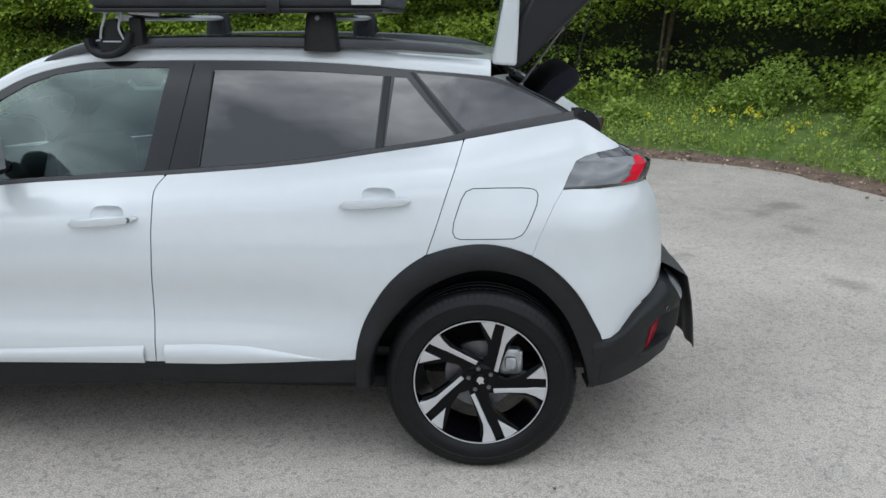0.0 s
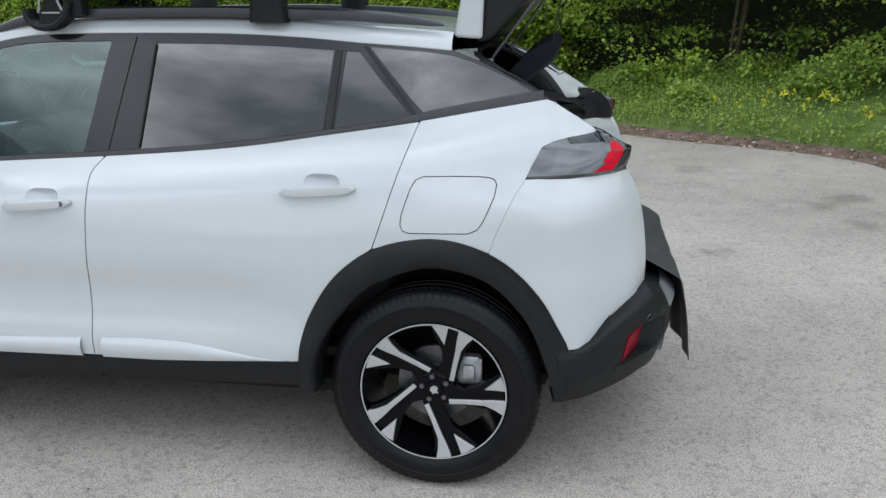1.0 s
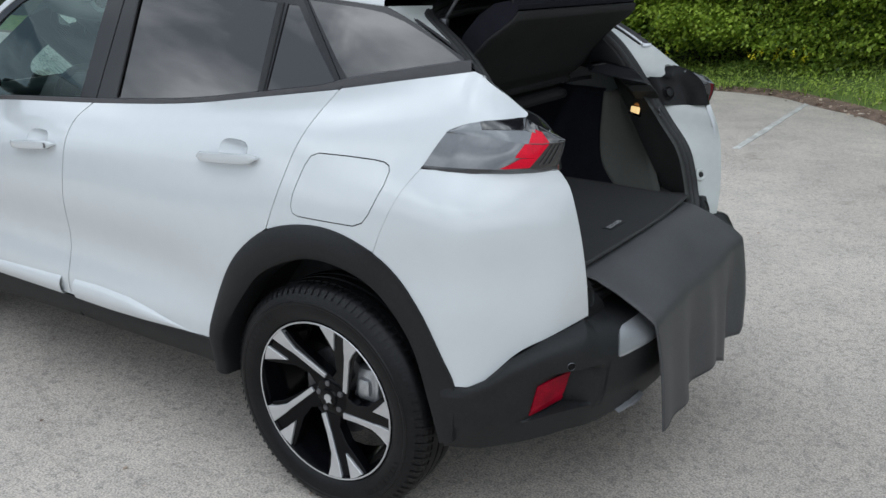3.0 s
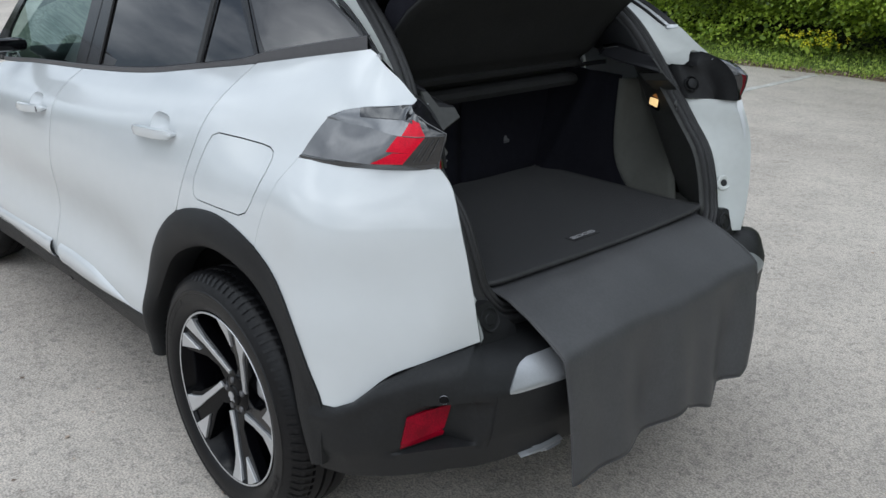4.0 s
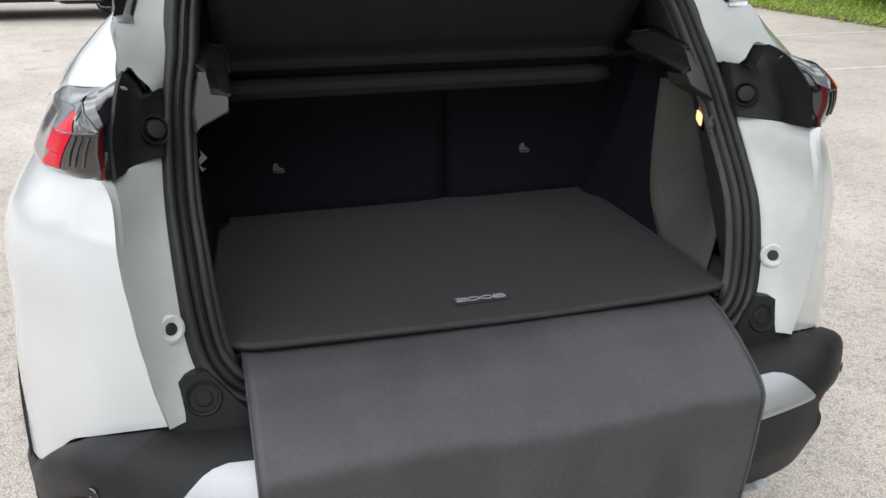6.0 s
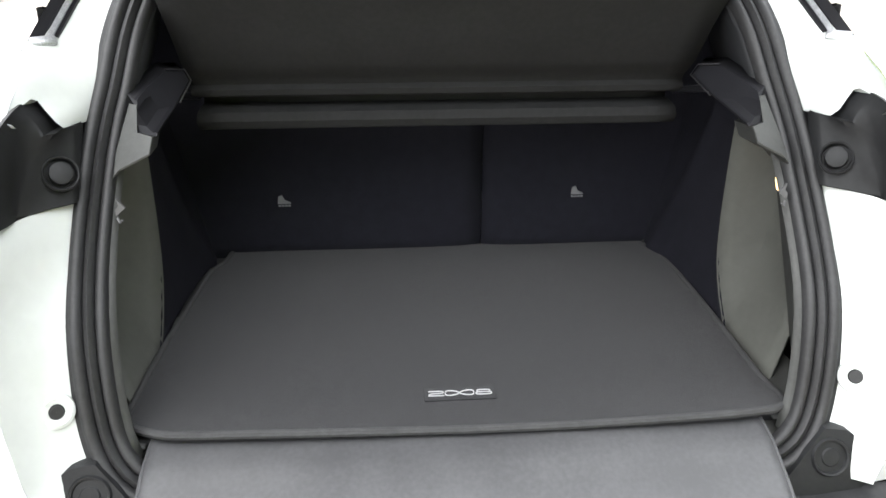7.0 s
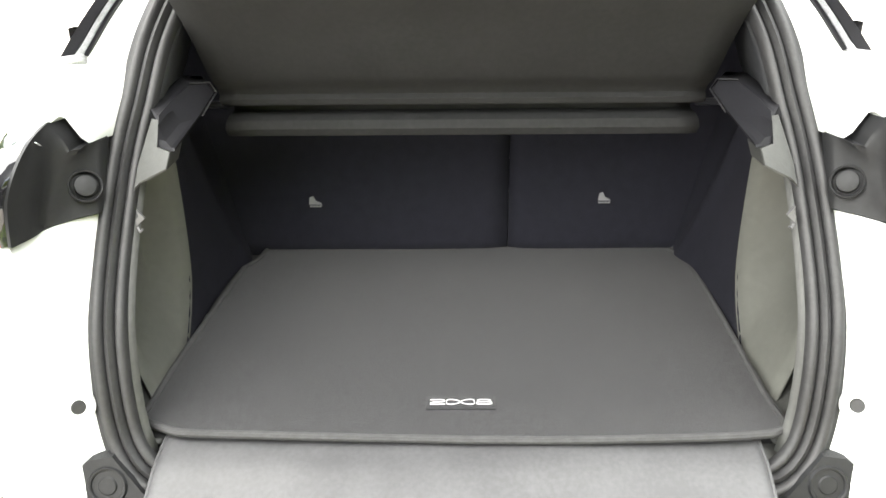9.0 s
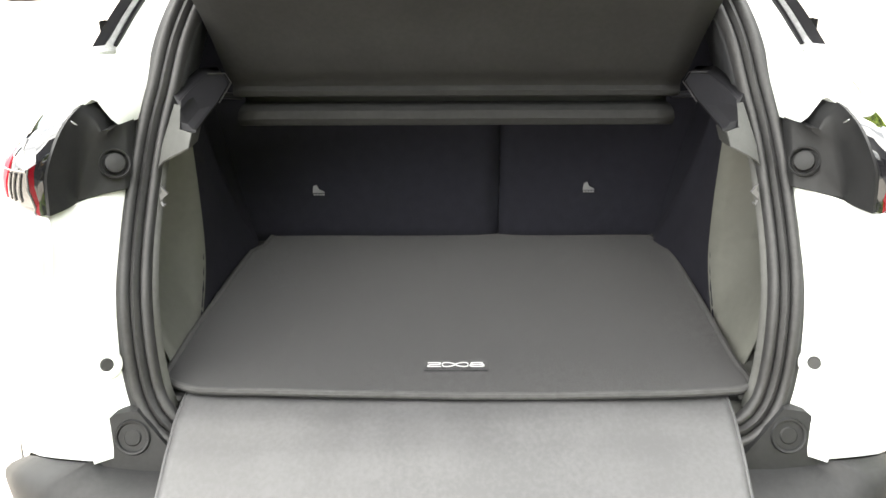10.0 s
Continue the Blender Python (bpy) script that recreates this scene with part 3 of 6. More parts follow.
def spray(geo, base, length, size, rng, count, out):
    """A leafy twig that reaches out from the hedge, its leaves in flat tiers."""
    d = Vector((out[0] * -1 + rng.uniform(-0.7, 0.7), out[1] * -1 + rng.uniform(-0.5, 0.5), rng.uniform(-0.16, 0.20))).normalized()
    side = d.cross(Vector((0, 0, 1))).normalized()
    for k in range(count):
        t = (k + rng.random()) / count
        p = Vector(base) + d * length * t + side * rng.gauss(0, 0.13) + Vector((0, 0, rng.gauss(0, 0.03) - 0.14 * t * t))
        geo.add(leaf_out(p, size * rng.uniform(0.7, 1.3), out, rng, 0.55, 0.8), [(0, 1, 2), (0, 2, 3)])


near, shade = Geo(), Geo()
core = []
hn = []
for i, p in enumerate(HEDGE):
    d = HEDGE[min(i + 1, len(HEDGE) - 1)] - HEDGE[max(i - 1, 0)]
    d /= np.linalg.norm(d)
    hn.append(np.array((-d[1], d[0])))
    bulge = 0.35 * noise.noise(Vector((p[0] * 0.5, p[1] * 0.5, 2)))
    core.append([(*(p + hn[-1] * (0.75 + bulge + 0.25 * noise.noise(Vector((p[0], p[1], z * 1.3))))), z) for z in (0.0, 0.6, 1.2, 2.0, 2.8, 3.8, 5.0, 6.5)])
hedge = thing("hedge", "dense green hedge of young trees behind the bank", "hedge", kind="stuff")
# near-black sheet behind the leaves: the shade inside the hedge given as colour
make("shade_sheet", *loft(core), material("hedge_shade_colour", (0.018, 0.024, 0.010), 0.95, vary=0.6, scale=2.5, bump=1.0, bump_scale=12), hedge)
for i, p in enumerate(HEDGE):
    if not -16 < p[0] < 12:
        continue
    n = int(265 * (1.0 if -9 < p[0] < 7.5 else 0.4) * (1.45 if p[0] < .3 else 1))
    for _ in range(n):
        z = 0.30 + 5.2 * rng.random() ** 1.35
        q = p + np.array((rng.uniform(-0.25, 0.25), 0)) + hn[i] * rng.uniform(-0.25, 0.60)
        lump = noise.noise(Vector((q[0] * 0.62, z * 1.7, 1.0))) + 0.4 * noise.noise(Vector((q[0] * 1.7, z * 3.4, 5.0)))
        if (lump < (-0.10 if q[0] > .3 else -.34) and rng.random() < 0.93) or (z < (1.15 if q[0] > .3 else .62) + 0.5 * lump and -9 < q[0] < 5 and rng.random() < 0.85):
            continue
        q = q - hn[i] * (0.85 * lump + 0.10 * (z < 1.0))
        # hollows get more leaves of the copy that carries shade in its colour
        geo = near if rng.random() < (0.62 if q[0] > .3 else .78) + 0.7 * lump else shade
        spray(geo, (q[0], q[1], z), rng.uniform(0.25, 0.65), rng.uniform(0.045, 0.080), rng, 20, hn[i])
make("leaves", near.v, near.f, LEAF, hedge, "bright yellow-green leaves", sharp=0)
make("leaves", shade.v, shade.f, LEAF_DARK, hedge, "leaves with the hedge's shade in their colour", sharp=0)
g = Geo()
for k in range(60):
    i = rng.randrange(len(HEDGE))
    p = HEDGE[i] + hn[i] * rng.uniform(0.1, 0.6)
    if -12 < p[0] < 9:
        lean = rng.uniform(-0.4, 0.4)
        g.add(*tube([(p[0], p[1], 0.1), (p[0] + lean * 0.4, p[1] - 0.1, 1.6), (p[0] + lean, p[1] - 0.2, 3.4), (p[0] + lean * 1.2, p[1] - 0.1, 5.2)], rng.uniform(0.02, 0.05), 6))
make("trunks", g.v, g.f, BARK, hedge, "thin grey-brown trunks")

# far side of the car park: a plain line of trees closes the view
far = []
for k in range(49):
    a = math.pi * 0.86 + (math.pi * 1.06) * k / 48
    r = 42 + 3 * math.sin(k * 1.7)
    far.append([(r * math.cos(a), r * math.sin(a), z + (0.6 * math.sin(k * 2.3) + 0.4 * math.sin(k * 5.1) if z > 2 else 0)) for z in (-0.2, 1.2, 2.5, 3.8)])
backdrop = make("backdrop", *loft(far), material("far_trees", (0.06, 0.085, 0.03), 0.95, base2=(0.02, 0.03, 0.012), scale=0.8, bump=1.0, bump_scale=3))
tagged(backdrop, "distant line of green trees round the car park", "trees", kind="structure")

# ---- the white car, rear axle at the origin, nose towards -x ----
BELT = Table([(-4, .93), (-2.1, 1.029), (-1.7, 1.066), (-1.18, 1.098), (-.84, 1.124), (-.63, 1.146), (-.386, 1.184), (-.067, 1.232), (.134, 1.268), (.345, 1.304), (.9, 1.40)], 0.06)
SHOULDER = Table([(-.5, -.45), (0, 0), (.05, .065), (.1, .11), (.14, .13), (.2, .146), (.3, .185), (.4, .215), (.6, .25), (1.4, .3)], 0.022)


BAND = Table([(-4, .011), (-.14, .011), (-.04, .024), (.2, .027), (.9, .027)], 0.02)


def glass_y(x, z):
    t = 0.07 * max(0, -1.55 - x) ** 2
    return .646 - .32 * (z - 1.24) - .045 * max(0, x + .1) - t - 0.10 * max(0, z - 1.42) ** 1.5


TOP_Y = Table([(.2, 0), (1.165, 0), (1.185, .022), (1.20, .034), (1.25, .030), (1.285, .006), (1.31, 0), (1.7, 0)], 0.006)
HIP = Table([(.2, .9), (.5, 1), (.74, 1), (.85, .85), (.956, .42), (1.03, .02), (1.05, 0), (1.6, 0)], 0.02)
TURN_X = Table([(.2, .695), (.698, .695), (.76, .694), (.833, .688), (.925, .674), (.99, .658), (1.037, .641), (1.064, .626), (1.086, .612), (1.7, .612)], 0.008)
TURN_Y = Table([(.2, .075), (.69, .072), (.71, .066), (.768, .050), (.855, .032), (.944, .026), (1.04, .021), (1.066, .018), (1.080, .010), (1.095, 0), (1.7, 0)], 0.008)


def side_y(x, z):
    """Half the body's width at a station and height."""
    zb = BELT(x)
    a = .646 - .32 * (zb - 1.24) - .08 * max(0, x + .1) + SHOULDER(zb - z) + .03 * math.exp(-(x / .32) ** 2 - ((z - .95) / .25) ** 2)
    cap = .848 + .022 * math.exp(-(x / .5) ** 2 - ((z - .75) / .3) ** 2) + .02 * math.exp(-((z - .46) / .08) ** 2) + .022 * math.exp(-((x + 2.6) / .5) ** 2 - ((z - .75) / .3) ** 2)
    cap -= .016 * math.exp(-((z - .63) / .10) ** 2) * (1 / (1 + math.exp((x + .55) * 14)))
    a += .042 * math.exp(-((x - .42) / .22) ** 2 - ((z - .98) / .11) ** 2)
    k = .05
    m = min(a, cap) - max(0, k - abs(a - cap)) ** 2 / (4 * k)
    front = max(0, -2.55 - x)
    hip = .034 * math.exp(-((x - .44) / .13) ** 2) * HIP(z)
    hip += .035 * max(0, x + .1) * max(0, 1 - max(0, zb - z) / .08)
    hip -= TOP_Y(z) * (max(0, x - (.51 - (z - 1.201) * 1.6) + .09) / .09) ** 2
    turn = max(0, x - TURN_X(z) + .075) / .075
    return m + hip - .9 * max(0, x - .3) ** 2 - 0.42 * front ** 2 - TURN_Y(z) * min(turn, 1.2) ** 2.4


def on_side(sd, out=0.0):
    return lambda x, z: (x, sd * (side_y(x, z) + out), z)


def on_glass(sd, out=0.0):
    return lambda x, z: (x, sd * (glass_y(x, z) + out), z)


car = thing("car", "white compact crossover car with its tailgate open", "car")

SPLIT = [(-1.185, 1.0925), (-1.20, 1.072), (-1.211, 1.045), (-1.204, .978), (-1.207, .90), (-1.208, .82), (-1.215, .72), (-1.221, .627), (-1.219, .54), (-1.217, .458), (-1.220, .407)]
SHUT = [(-.067, 1.228), (-.092, 1.147), (-.125, 1.049), (-.155, .955), (-.192, .846)]
ARCH = [(-.462, .328), (-.460, .40), (-.446, .509), (-.407, .615), (-.32, .745), (-.192, .843), (-.043, .884), (.091, .877), (.226, .821), (.344, .717), (.416, .60), (.449, .531)]
ARCH_IN = [(-.405, .318), (-.402, .40), (-.370, .513), (-.295, .622), (-.206, .712), (-.063, .779), (.054, .787), (.189, .741), (.308, .622), (.376, .475), (.398, .40), (.408, .355)]
LAMP = [(.290, 1.074), (.312, 1.115), (.342, 1.168), (.375, 1.183), (.425, 1.195), (.525, 1.206), (.560, 1.190), (.600, 1.166), (.610, 1.125), (.612, 1.088), (.56, 1.081), (.50, 1.076), (.40, 1.073)]
FLAP = [(-.03, 1.078), (.06, 1.080), (.15, 1.0795), (.181, 1.077), (.197, 1.070), (.204, 1.056), (.199, 1.022), (.182, .98), (.165, .942), (.148, .918), (.119, .905), (.02, .903), (-.072, .902), (-.092, .909), (-.1005, .928), (-.097, .962), (-.085, 1.0), (-.071, 1.041), (-.055, 1.068)]
WHITE_BOT = [(.449, .531), (.495, .534), (.525, .562), (.562, .608), (.59, .635), (.626, .657), (.665, .681), (.695, .698)]
WHITE_REAR = [(.695, .698), (.694, .76), (.688, .833), (.674, .925), (.658, .99), (.641, 1.037), (.626, 1.064), (.612, 1.086)]


def belt_line(a, b, n=24, up=0.0):
    return [(a + (b - a) * k / n, BELT(a + (b - a) * k / n) + up) for k in range(n + 1)]


def curve2(pts, step=0.02):
    return [tuple(p) for p in smooth_path(pts, step)]


arch_c = curve2(ARCH)
seam = [(.292, 1.072), (.259, 1.021), (.232, .964), (.205, .90), (.186, .845)]
arch_fore = [p for p in arch_c if p[0] <= .180 and p[0] > -.190]
arch_aft = [p for p in arch_c if p[0] > .180]

front_door_poly = [(-2.10, .405), *[(-2.10 + .88 * k / 12, .405 + .004 * k / 12) for k in range(1, 13)], *curve2(SPLIT)[::-1], *belt_line(-1.19, -2.02), (-2.06, .85), (-2.09, .6)]
rear_door_poly = [(-1.217, .409), (-.985, .412), (-.7, .425), (-.458, .437), *[p for p in arch_c if p[1] > .44 and p[0] < -.196], *curve2(SHUT)[::-1], *belt_line(-.07, -1.18), *curve2(SPLIT)[1:]]
quarter_poly = [*curve2(SHUT), *arch_fore, *seam[::-1], *LAMP[1:6], (.513, 1.2075), (.4415, 1.252), (.370, 1.2965), *belt_line(.345, -.06)]
corner_poly = [*seam, *arch_aft, *curve2(WHITE_BOT)[1:], *curve2(WHITE_REAR)[1:], *LAMP[:8:-1], ]

for sd in (-1, 1):
    S0 = on_side(sd)
    def scoop(hx, hz, r=1.0):
        return [(hx + .012 + .062 * r * math.copysign(abs(math.cos(a)) ** .6, math.cos(a)), hz + .019 + .031 * r * math.copysign(abs(math.sin(a)) ** .7, math.sin(a))) for a in (2 * math.pi * j / 32 for j in range(32))]
    fd = panel("front_door", front_door_poly, S0, PAINT, car, gap=0.0022, holes=[scoop(-1.384, .9475)])
    rd = panel("rear_door", rear_door_poly, S0, PAINT, car, gap=0.0024, holes=[scoop(-.380, 1.024)])
    holes = [shrink(FLAP, -0.0005)] if sd < 0 else []
    panel("quarter_panel", quarter_poly, S0, PAINT, car, gap=0.0007, holes=holes, depth=0.007)
    panel("corner_panel", corner_poly, S0, PAINT, car, gap=0.0003, grid=0.025, edge=0.012)
    if sd < 0:
        panel("fuel_flap", FLAP, S0, PAINT, car, gap=0.0026)
    # dark shell behind the gaps
    back = [[(x, sd * (side_y(x, z) - 0.028), z) for z in np.linspace(.40, BELT(x) - .01, 12)] for x in np.linspace(-2.1, .30, 40) if True]
    back = [[(x, y, z) for x, y, z in r] for r in back if not -.48 < r[0][0] < .47]
    make("inner_panel", *loft(back), DARK, car)
    # front wing and nose
    fa = [(-2.605 + .475 * math.cos(a), .345 + .52 * math.sin(a)) for a in np.linspace(0.05, math.pi - .05, 24)]
    wing = [(-2.10, .40), (-2.09, .6), (-2.06, .85), (-2.02, BELT(-2.02)), *belt_line(-2.1, -2.9, 10, -.012), (-3.10, .93), (-3.28, .80), (-3.33, .62), (-3.20, .40), (-3.085, .40), *fa[::-1]]
    panel("front_wing", wing, S0, PAINT, car, gap=0.002, grid=0.05)
    # handles: shell, recess
    for nm, door, hx, hz in (("front", fd, -1.384, .9475), ("rear", rd, -.380, 1.024)):
        slope = 0.085
        rows = []
        for k in range(15):
            u = -1 + 2 * k / 14
            x = hx + 0.128 * u
            zc = hz + slope * 0.128 * u
            hh = 0.0168 * (1 - 0.15 * u * u) * (1 - (max(0, abs(u) - .82) / .18) ** 2 * .75)
            o = 0.012 + 0.020 * (1 - u ** 4)
            y = side_y(x, zc) + o
            rows.append([(x, sd * (y + dy), zc + dz) for dy, dz in ((-.004, hh), (.004, hh * .8), (.007, 0), (.004, -hh * .8), (-.004, -hh), (-.014, -hh * .7), (-.014, hh * .7))])
        h = make("door_handle", *loft(rows, True, True), PAINT, door, "white door pull")
        recalc(h)
        # scooped recess above the grip
        rec = []
        for k in range(11):
            r = k / 10
            ring = [(x, sd * (side_y(x, z) - .0008 - .026 * (1 - r ** 2.5)), z) for x, z in scoop(hx, hz, r)]
            rec.append(ring)
        rc = make("handle_recess", *loft(rec, True), PAINT, door)
        recalc(rc)
        if nm == "front" and sd < 0:
            x, z = -1.284, .9555
            y = side_y(x, z) + .026
            v, f = lathe([(.0001, -.004), (.0085, -.004), (.0105, -.001), (.0105, .006)], 20)
            make("key_lock", [(x + a, sd * y + b, z + c) for a, b, c in v], f, STEEL, fd)
    # sculpted sill highlight and black sill
    rows = []
    for k in range(41):
        x = -2.05 + 1.58 * k / 40
        top = np.interp(x, [-2.05, -1.3, -1.22, -1.04, -.87, -.74, -.60, -.45], [.440, .474, .478, .486, .482, .464, .440, .432])
        bot = np.interp(x, [-2.05, -1.22, -.98, -.46], [.392, .407, .409, .437])
        t = max(0.001, top - bot)
        rows.append([(x, sd * (side_y(x, bot + t * w) + o * min(1, t / .05)), bot + t * w) for w, o in ((1, .000), (.85, .008), (.6, .014), (.3, .014), (0.02, .010), (0, -.006))])
    lo = [r for r in rows if r[0][0] < -1.222]
    hi = [r for r in rows if r[0][0] > -1.212]
    recalc(make("sculpted_lower_edge", *loft(lo), PAINT, fd))
    recalc(make("sculpted_lower_edge", *loft(hi), PAINT, rd))
    rows = []
    for k in range(45):
        x = -2.13 + 1.70 * k / 44
        top = np.interp(x, [-2.13, -1.22, -.98, -.44], [.392, .406, .408, .437])
        bot = np.interp(x, [-2.13, -1.22, -.85, -.44], [.255, .300, .308, .322])
        y = side_y(x, top)
        rows.append([(x, sd * (y - .02), top + .004), (x, sd * (y + .004), top), (x, sd * (y + .002), top - .02), (x, sd * (y - .012), (top + bot) / 2), (x, sd * (y - .035), bot + .01), (x, sd * (y - .055), bot), (x, sd * (y - .16), bot - .01)])
    recalc(make("sill", *loft(rows), CLAD, car, "black plastic sill"))
    make("sill_joint", *prism([(-1.2187, .313), (-1.2155, .313), (-1.2175, .40), (-1.2215, .40)], side_y(-1.22, .40) - .03, side_y(-1.22, .40) + .0015, lambda u, w, q: (u, sd * (q - max(0, .40 - w) * .33), w)), DARK, car)

    # wheel arch cladding
    ci = smooth_path(ARCH_IN, 0.02)

    def even(c, n):
        c = np.array(c)
        s = np.concatenate(([0], np.cumsum(np.linalg.norm(np.diff(c, axis=0), axis=1))))
        return [np.array((np.interp(t, s, c[:, 0]), np.interp(t, s, c[:, 1]))) for t in np.linspace(0, s[-1], n)]

    oo, ii = even(curve2(ARCH + [(.452, .46), (.448, .37)]), 70), even(ci, 70)
    rows = []
    for p, q in zip(oo, ii):
        rows.append([(p[0], sd * (side_y(*p) - .012), p[1]), (p[0], sd * (side_y(*p) + .006), p[1]),
                     *[((p + (q - p) * w)[0], sd * (side_y(*(p + (q - p) * w)) + o), (p + (q - p) * w)[1]) for w, o in ((.10, .013), (.35, .020), (.62, .021), (.86, .014), (.97, .004)) for o in (o * (1 - .8 * min(1, max(0, p[0]) / .25)),)],
                     (q[0], sd * (side_y(*q) - .012), q[1]), (q[0] * .99, sd * (side_y(*q) - .075), q[1] - .003)])
    recalc(make("wheel_arch_trim", *loft(rows), CLAD, car, "matt black wheel arch trim"))
    rows = [[(q[0] * s, sd * (.80 - d), .345 + (q[1] - .345) * s) for s, d in ((1.0, -.02), (1.06, .02), (1.06, .25))] for q in ii]
    rows2 = [[(q[0] * 1.06, sd * .55, .345 + (q[1] - .345) * 1.06), (0, sd * .55, .345)] for q in ii]
    well = Geo().add(*loft(rows)).add(*loft(rows2))
    well.add(*rbox((.03, .24, .075), (.428, sd * .67, .347), .008)).add(*rbox((.13, .02, .12), (.375, sd * .545, .345), .006))
    make("wheel_well", well.v, well.f, DARK, car)
    rows = []
    for a in np.linspace(-.05, math.pi + .05, 50):
        c, s = math.cos(a), math.sin(a)
        rows.append([(-2.605 + r * c, sd * (side_y(-2.605 + r * c, .345 + (r + .02) * s) + o), .345 + (r + .02) * s) for r, o in ((.505, -.01), (.503, .006), (.48, .018), (.44, .020), (.41, .010), (.402, -.01), (.40, -.10), (.41, -.32))])
    recalc(make("wheel_arch_trim", *loft(rows), CLAD, car, "matt black wheel arch trim"))

    # ---- side windows ----
    G0 = on_glass(sd)
    roofline = [(-2.42, 1.035), (-2.2, 1.168), (-2.0, 1.305), (-1.84, 1.398), (-1.731, 1.450), (-1.621, 1.481), (-1.512, 1.500), (-1.402, 1.508), (-1.1, 1.512), (-.752, 1.510), (-.5, 1.499), (-.283, 1.481), (-.12, 1.470), (.028, 1.4575)]
    top = curve2(roofline, 0.04)
    frame_poly = [*belt_line(-2.36, .340, 50, -.001), (.30, 1.337), (.235, 1.368), (.165, 1.402), (.10, 1.431), *top[::-1]]
    wf = [(-2.14, 1.062), (-2.1, 1.155), (-2.0, 1.248), (-1.839, 1.361), (-1.73, 1.420), (-1.621, 1.457), (-1.511, 1.474), (-1.40, 1.480), (-1.182, 1.483), (-1.206, 1.39), (-1.268, 1.112), *belt_line(-1.275, -2.10, 10, .014)]
    wr = [(-1.060, BELT(-1.06) + .014), (-1.014, 1.476), (-.8, 1.475), (-.6, 1.469), (-.372, 1.456), (-.398, BELT(-.398) + .014), *belt_line(-.42, -1.04, 10, .014)]
    wt = [(-.362, BELT(-.362) + .014), (-.329, 1.452), (-.285, 1.450), (-.200, 1.352), (-.096, 1.243), (-.12, BELT(-.12) + .014), (-.25, BELT(-.25) + .014)]
    wq = [(-.248, 1.4655), (-.05, 1.4495), (.03, 1.438), (.10, 1.418), (.165, 1.392), (.235, 1.361), (.322, 1.3145), (.2, BELT(.2) + .014), (.05, BELT(.05) + .014), (-.048, BELT(-.048) + .014), (-.10, 1.30)]
    panel("window_frame", frame_poly, G0, PILLAR, car, "satin black window surround", holes=[wf, wr, wt, wq], grid=0.05, depth=0.012)
    panel("window", shrink(wf, -.004), on_glass(sd, -.005), GLASS_CLEAR, fd, "clear front side window", grid=0.06, depth=0.003)
    panel("window", shrink(wr, -.004), on_glass(sd, -.004), GLASS_DARK, rd, "dark privacy glass", grid=0.06, depth=0.003)
    panel("window", shrink(wt, -.004), on_glass(sd, -.004), GLASS_DARK, rd, "dark privacy glass", grid=0.06, depth=0.003)
    panel("window", shrink(wq, -.003), on_glass(sd, -.001), GLASS_DARK, car, "dark quarter glass", grid=0.06, depth=0.003)
    # lighter belt strip and door cut in the frame
    bl = belt_line(-2.1, .335, 60)
    rows = [[(x, sd * (glass_y(x, z + .001) + o), z + dz) for dz, o in ((-.004, -.006), (-.002, .002), (.006, .003), (.002 + BAND(x), .0025), (.004 + BAND(x), -.004))] for x, z in bl]
    recalc(make("belt_strip", *loft(rows), STRIP, car))
    make("belt_line", *loft([[(x, sd * (glass_y(x, z + dz) + .0034), z + dz) for dz in (.001 + BAND(x), .0045 + BAND(x))] for x, z in bl]), DARK, car)
    make("door_cut", *loft([[(-1.178 + (1.496 - z) * -.0 + (z - 1.11) * .228 + w, sd * (glass_y(-1.15, z) + .0012), z) for w in (0, .004)] for z in np.linspace(1.10, 1.497, 12)]), DARK, car)
    make("pillar_edge", *loft([[(-.0666 + (z - 1.233) * -.82 + w, sd * (glass_y(-.1, z) + .0025), z) for w in (-.012, -.004, .004)] for z in np.linspace(1.235, 1.468, 14)]), TRIM, car)
    rows = [[(-1.066 + (z - 1.12) * .135 + w, sd * (glass_y(-1.05, z) + o), z) for w, o in ((0, -.002), (.001, .004), (.007, .004), (.008, -.002))] for z in np.linspace(1.128, 1.472, 12)]
    recalc(make("window_channel", *loft(rows), RUBBER, rd))
    rows = [[(-.393 + (z - 1.20) * .103 + w, sd * (glass_y(-.38, z) + o), z) for w, o in ((0, -.002), (.002, .004), (.024, .004), (.027, -.002))] for z in np.linspace(1.200, 1.455, 12)]
    recalc(make("window_channel", *loft(rows), RUBBER, rd))

    # ---- roof side and rail ----
    rows = []
    for x, z in curve2(roofline[2:], 0.05):
        y = glass_y(x, z)
        rows.append([(x, sd * (y - .012), z - .012), (x, sd * (y + .004), z - .002), (x, sd * (y + .001), z + .012), (x, sd * (y - .010), z + .030), (x, sd * (y - .028), z + .044), (x, sd * (y - .055), z + .054)])
    recalc(make("roof_side", *loft(rows), PAINT, car))
    rail = smooth_path([(-1.70, .545, 1.496), (-1.613, .545, 1.535), (-1.50, .543, 1.567), (-1.34, .540, 1.584), (-.9, .538, 1.590), (-.5, .538, 1.583), (-.25, .539, 1.571), (-.09, .541, 1.556), (.00, .543, 1.543)], 0.04)
    rows = []
    for i, p in enumerate(rail):
        e = min(1, i / 4, (len(rail) - 1 - i) / 5) ** .5
        hh = .0165 * e + .003
        rows.append([(p[0], sd * (p[1] + dy * (.4 + .6 * e)), p[2] + dz * hh - .008) for dy, dz in ((.017, -1), (.019, -.2), (.015, .55), (.004, .9), (-.010, .7), (-.016, -.2), (-.016, -1))])
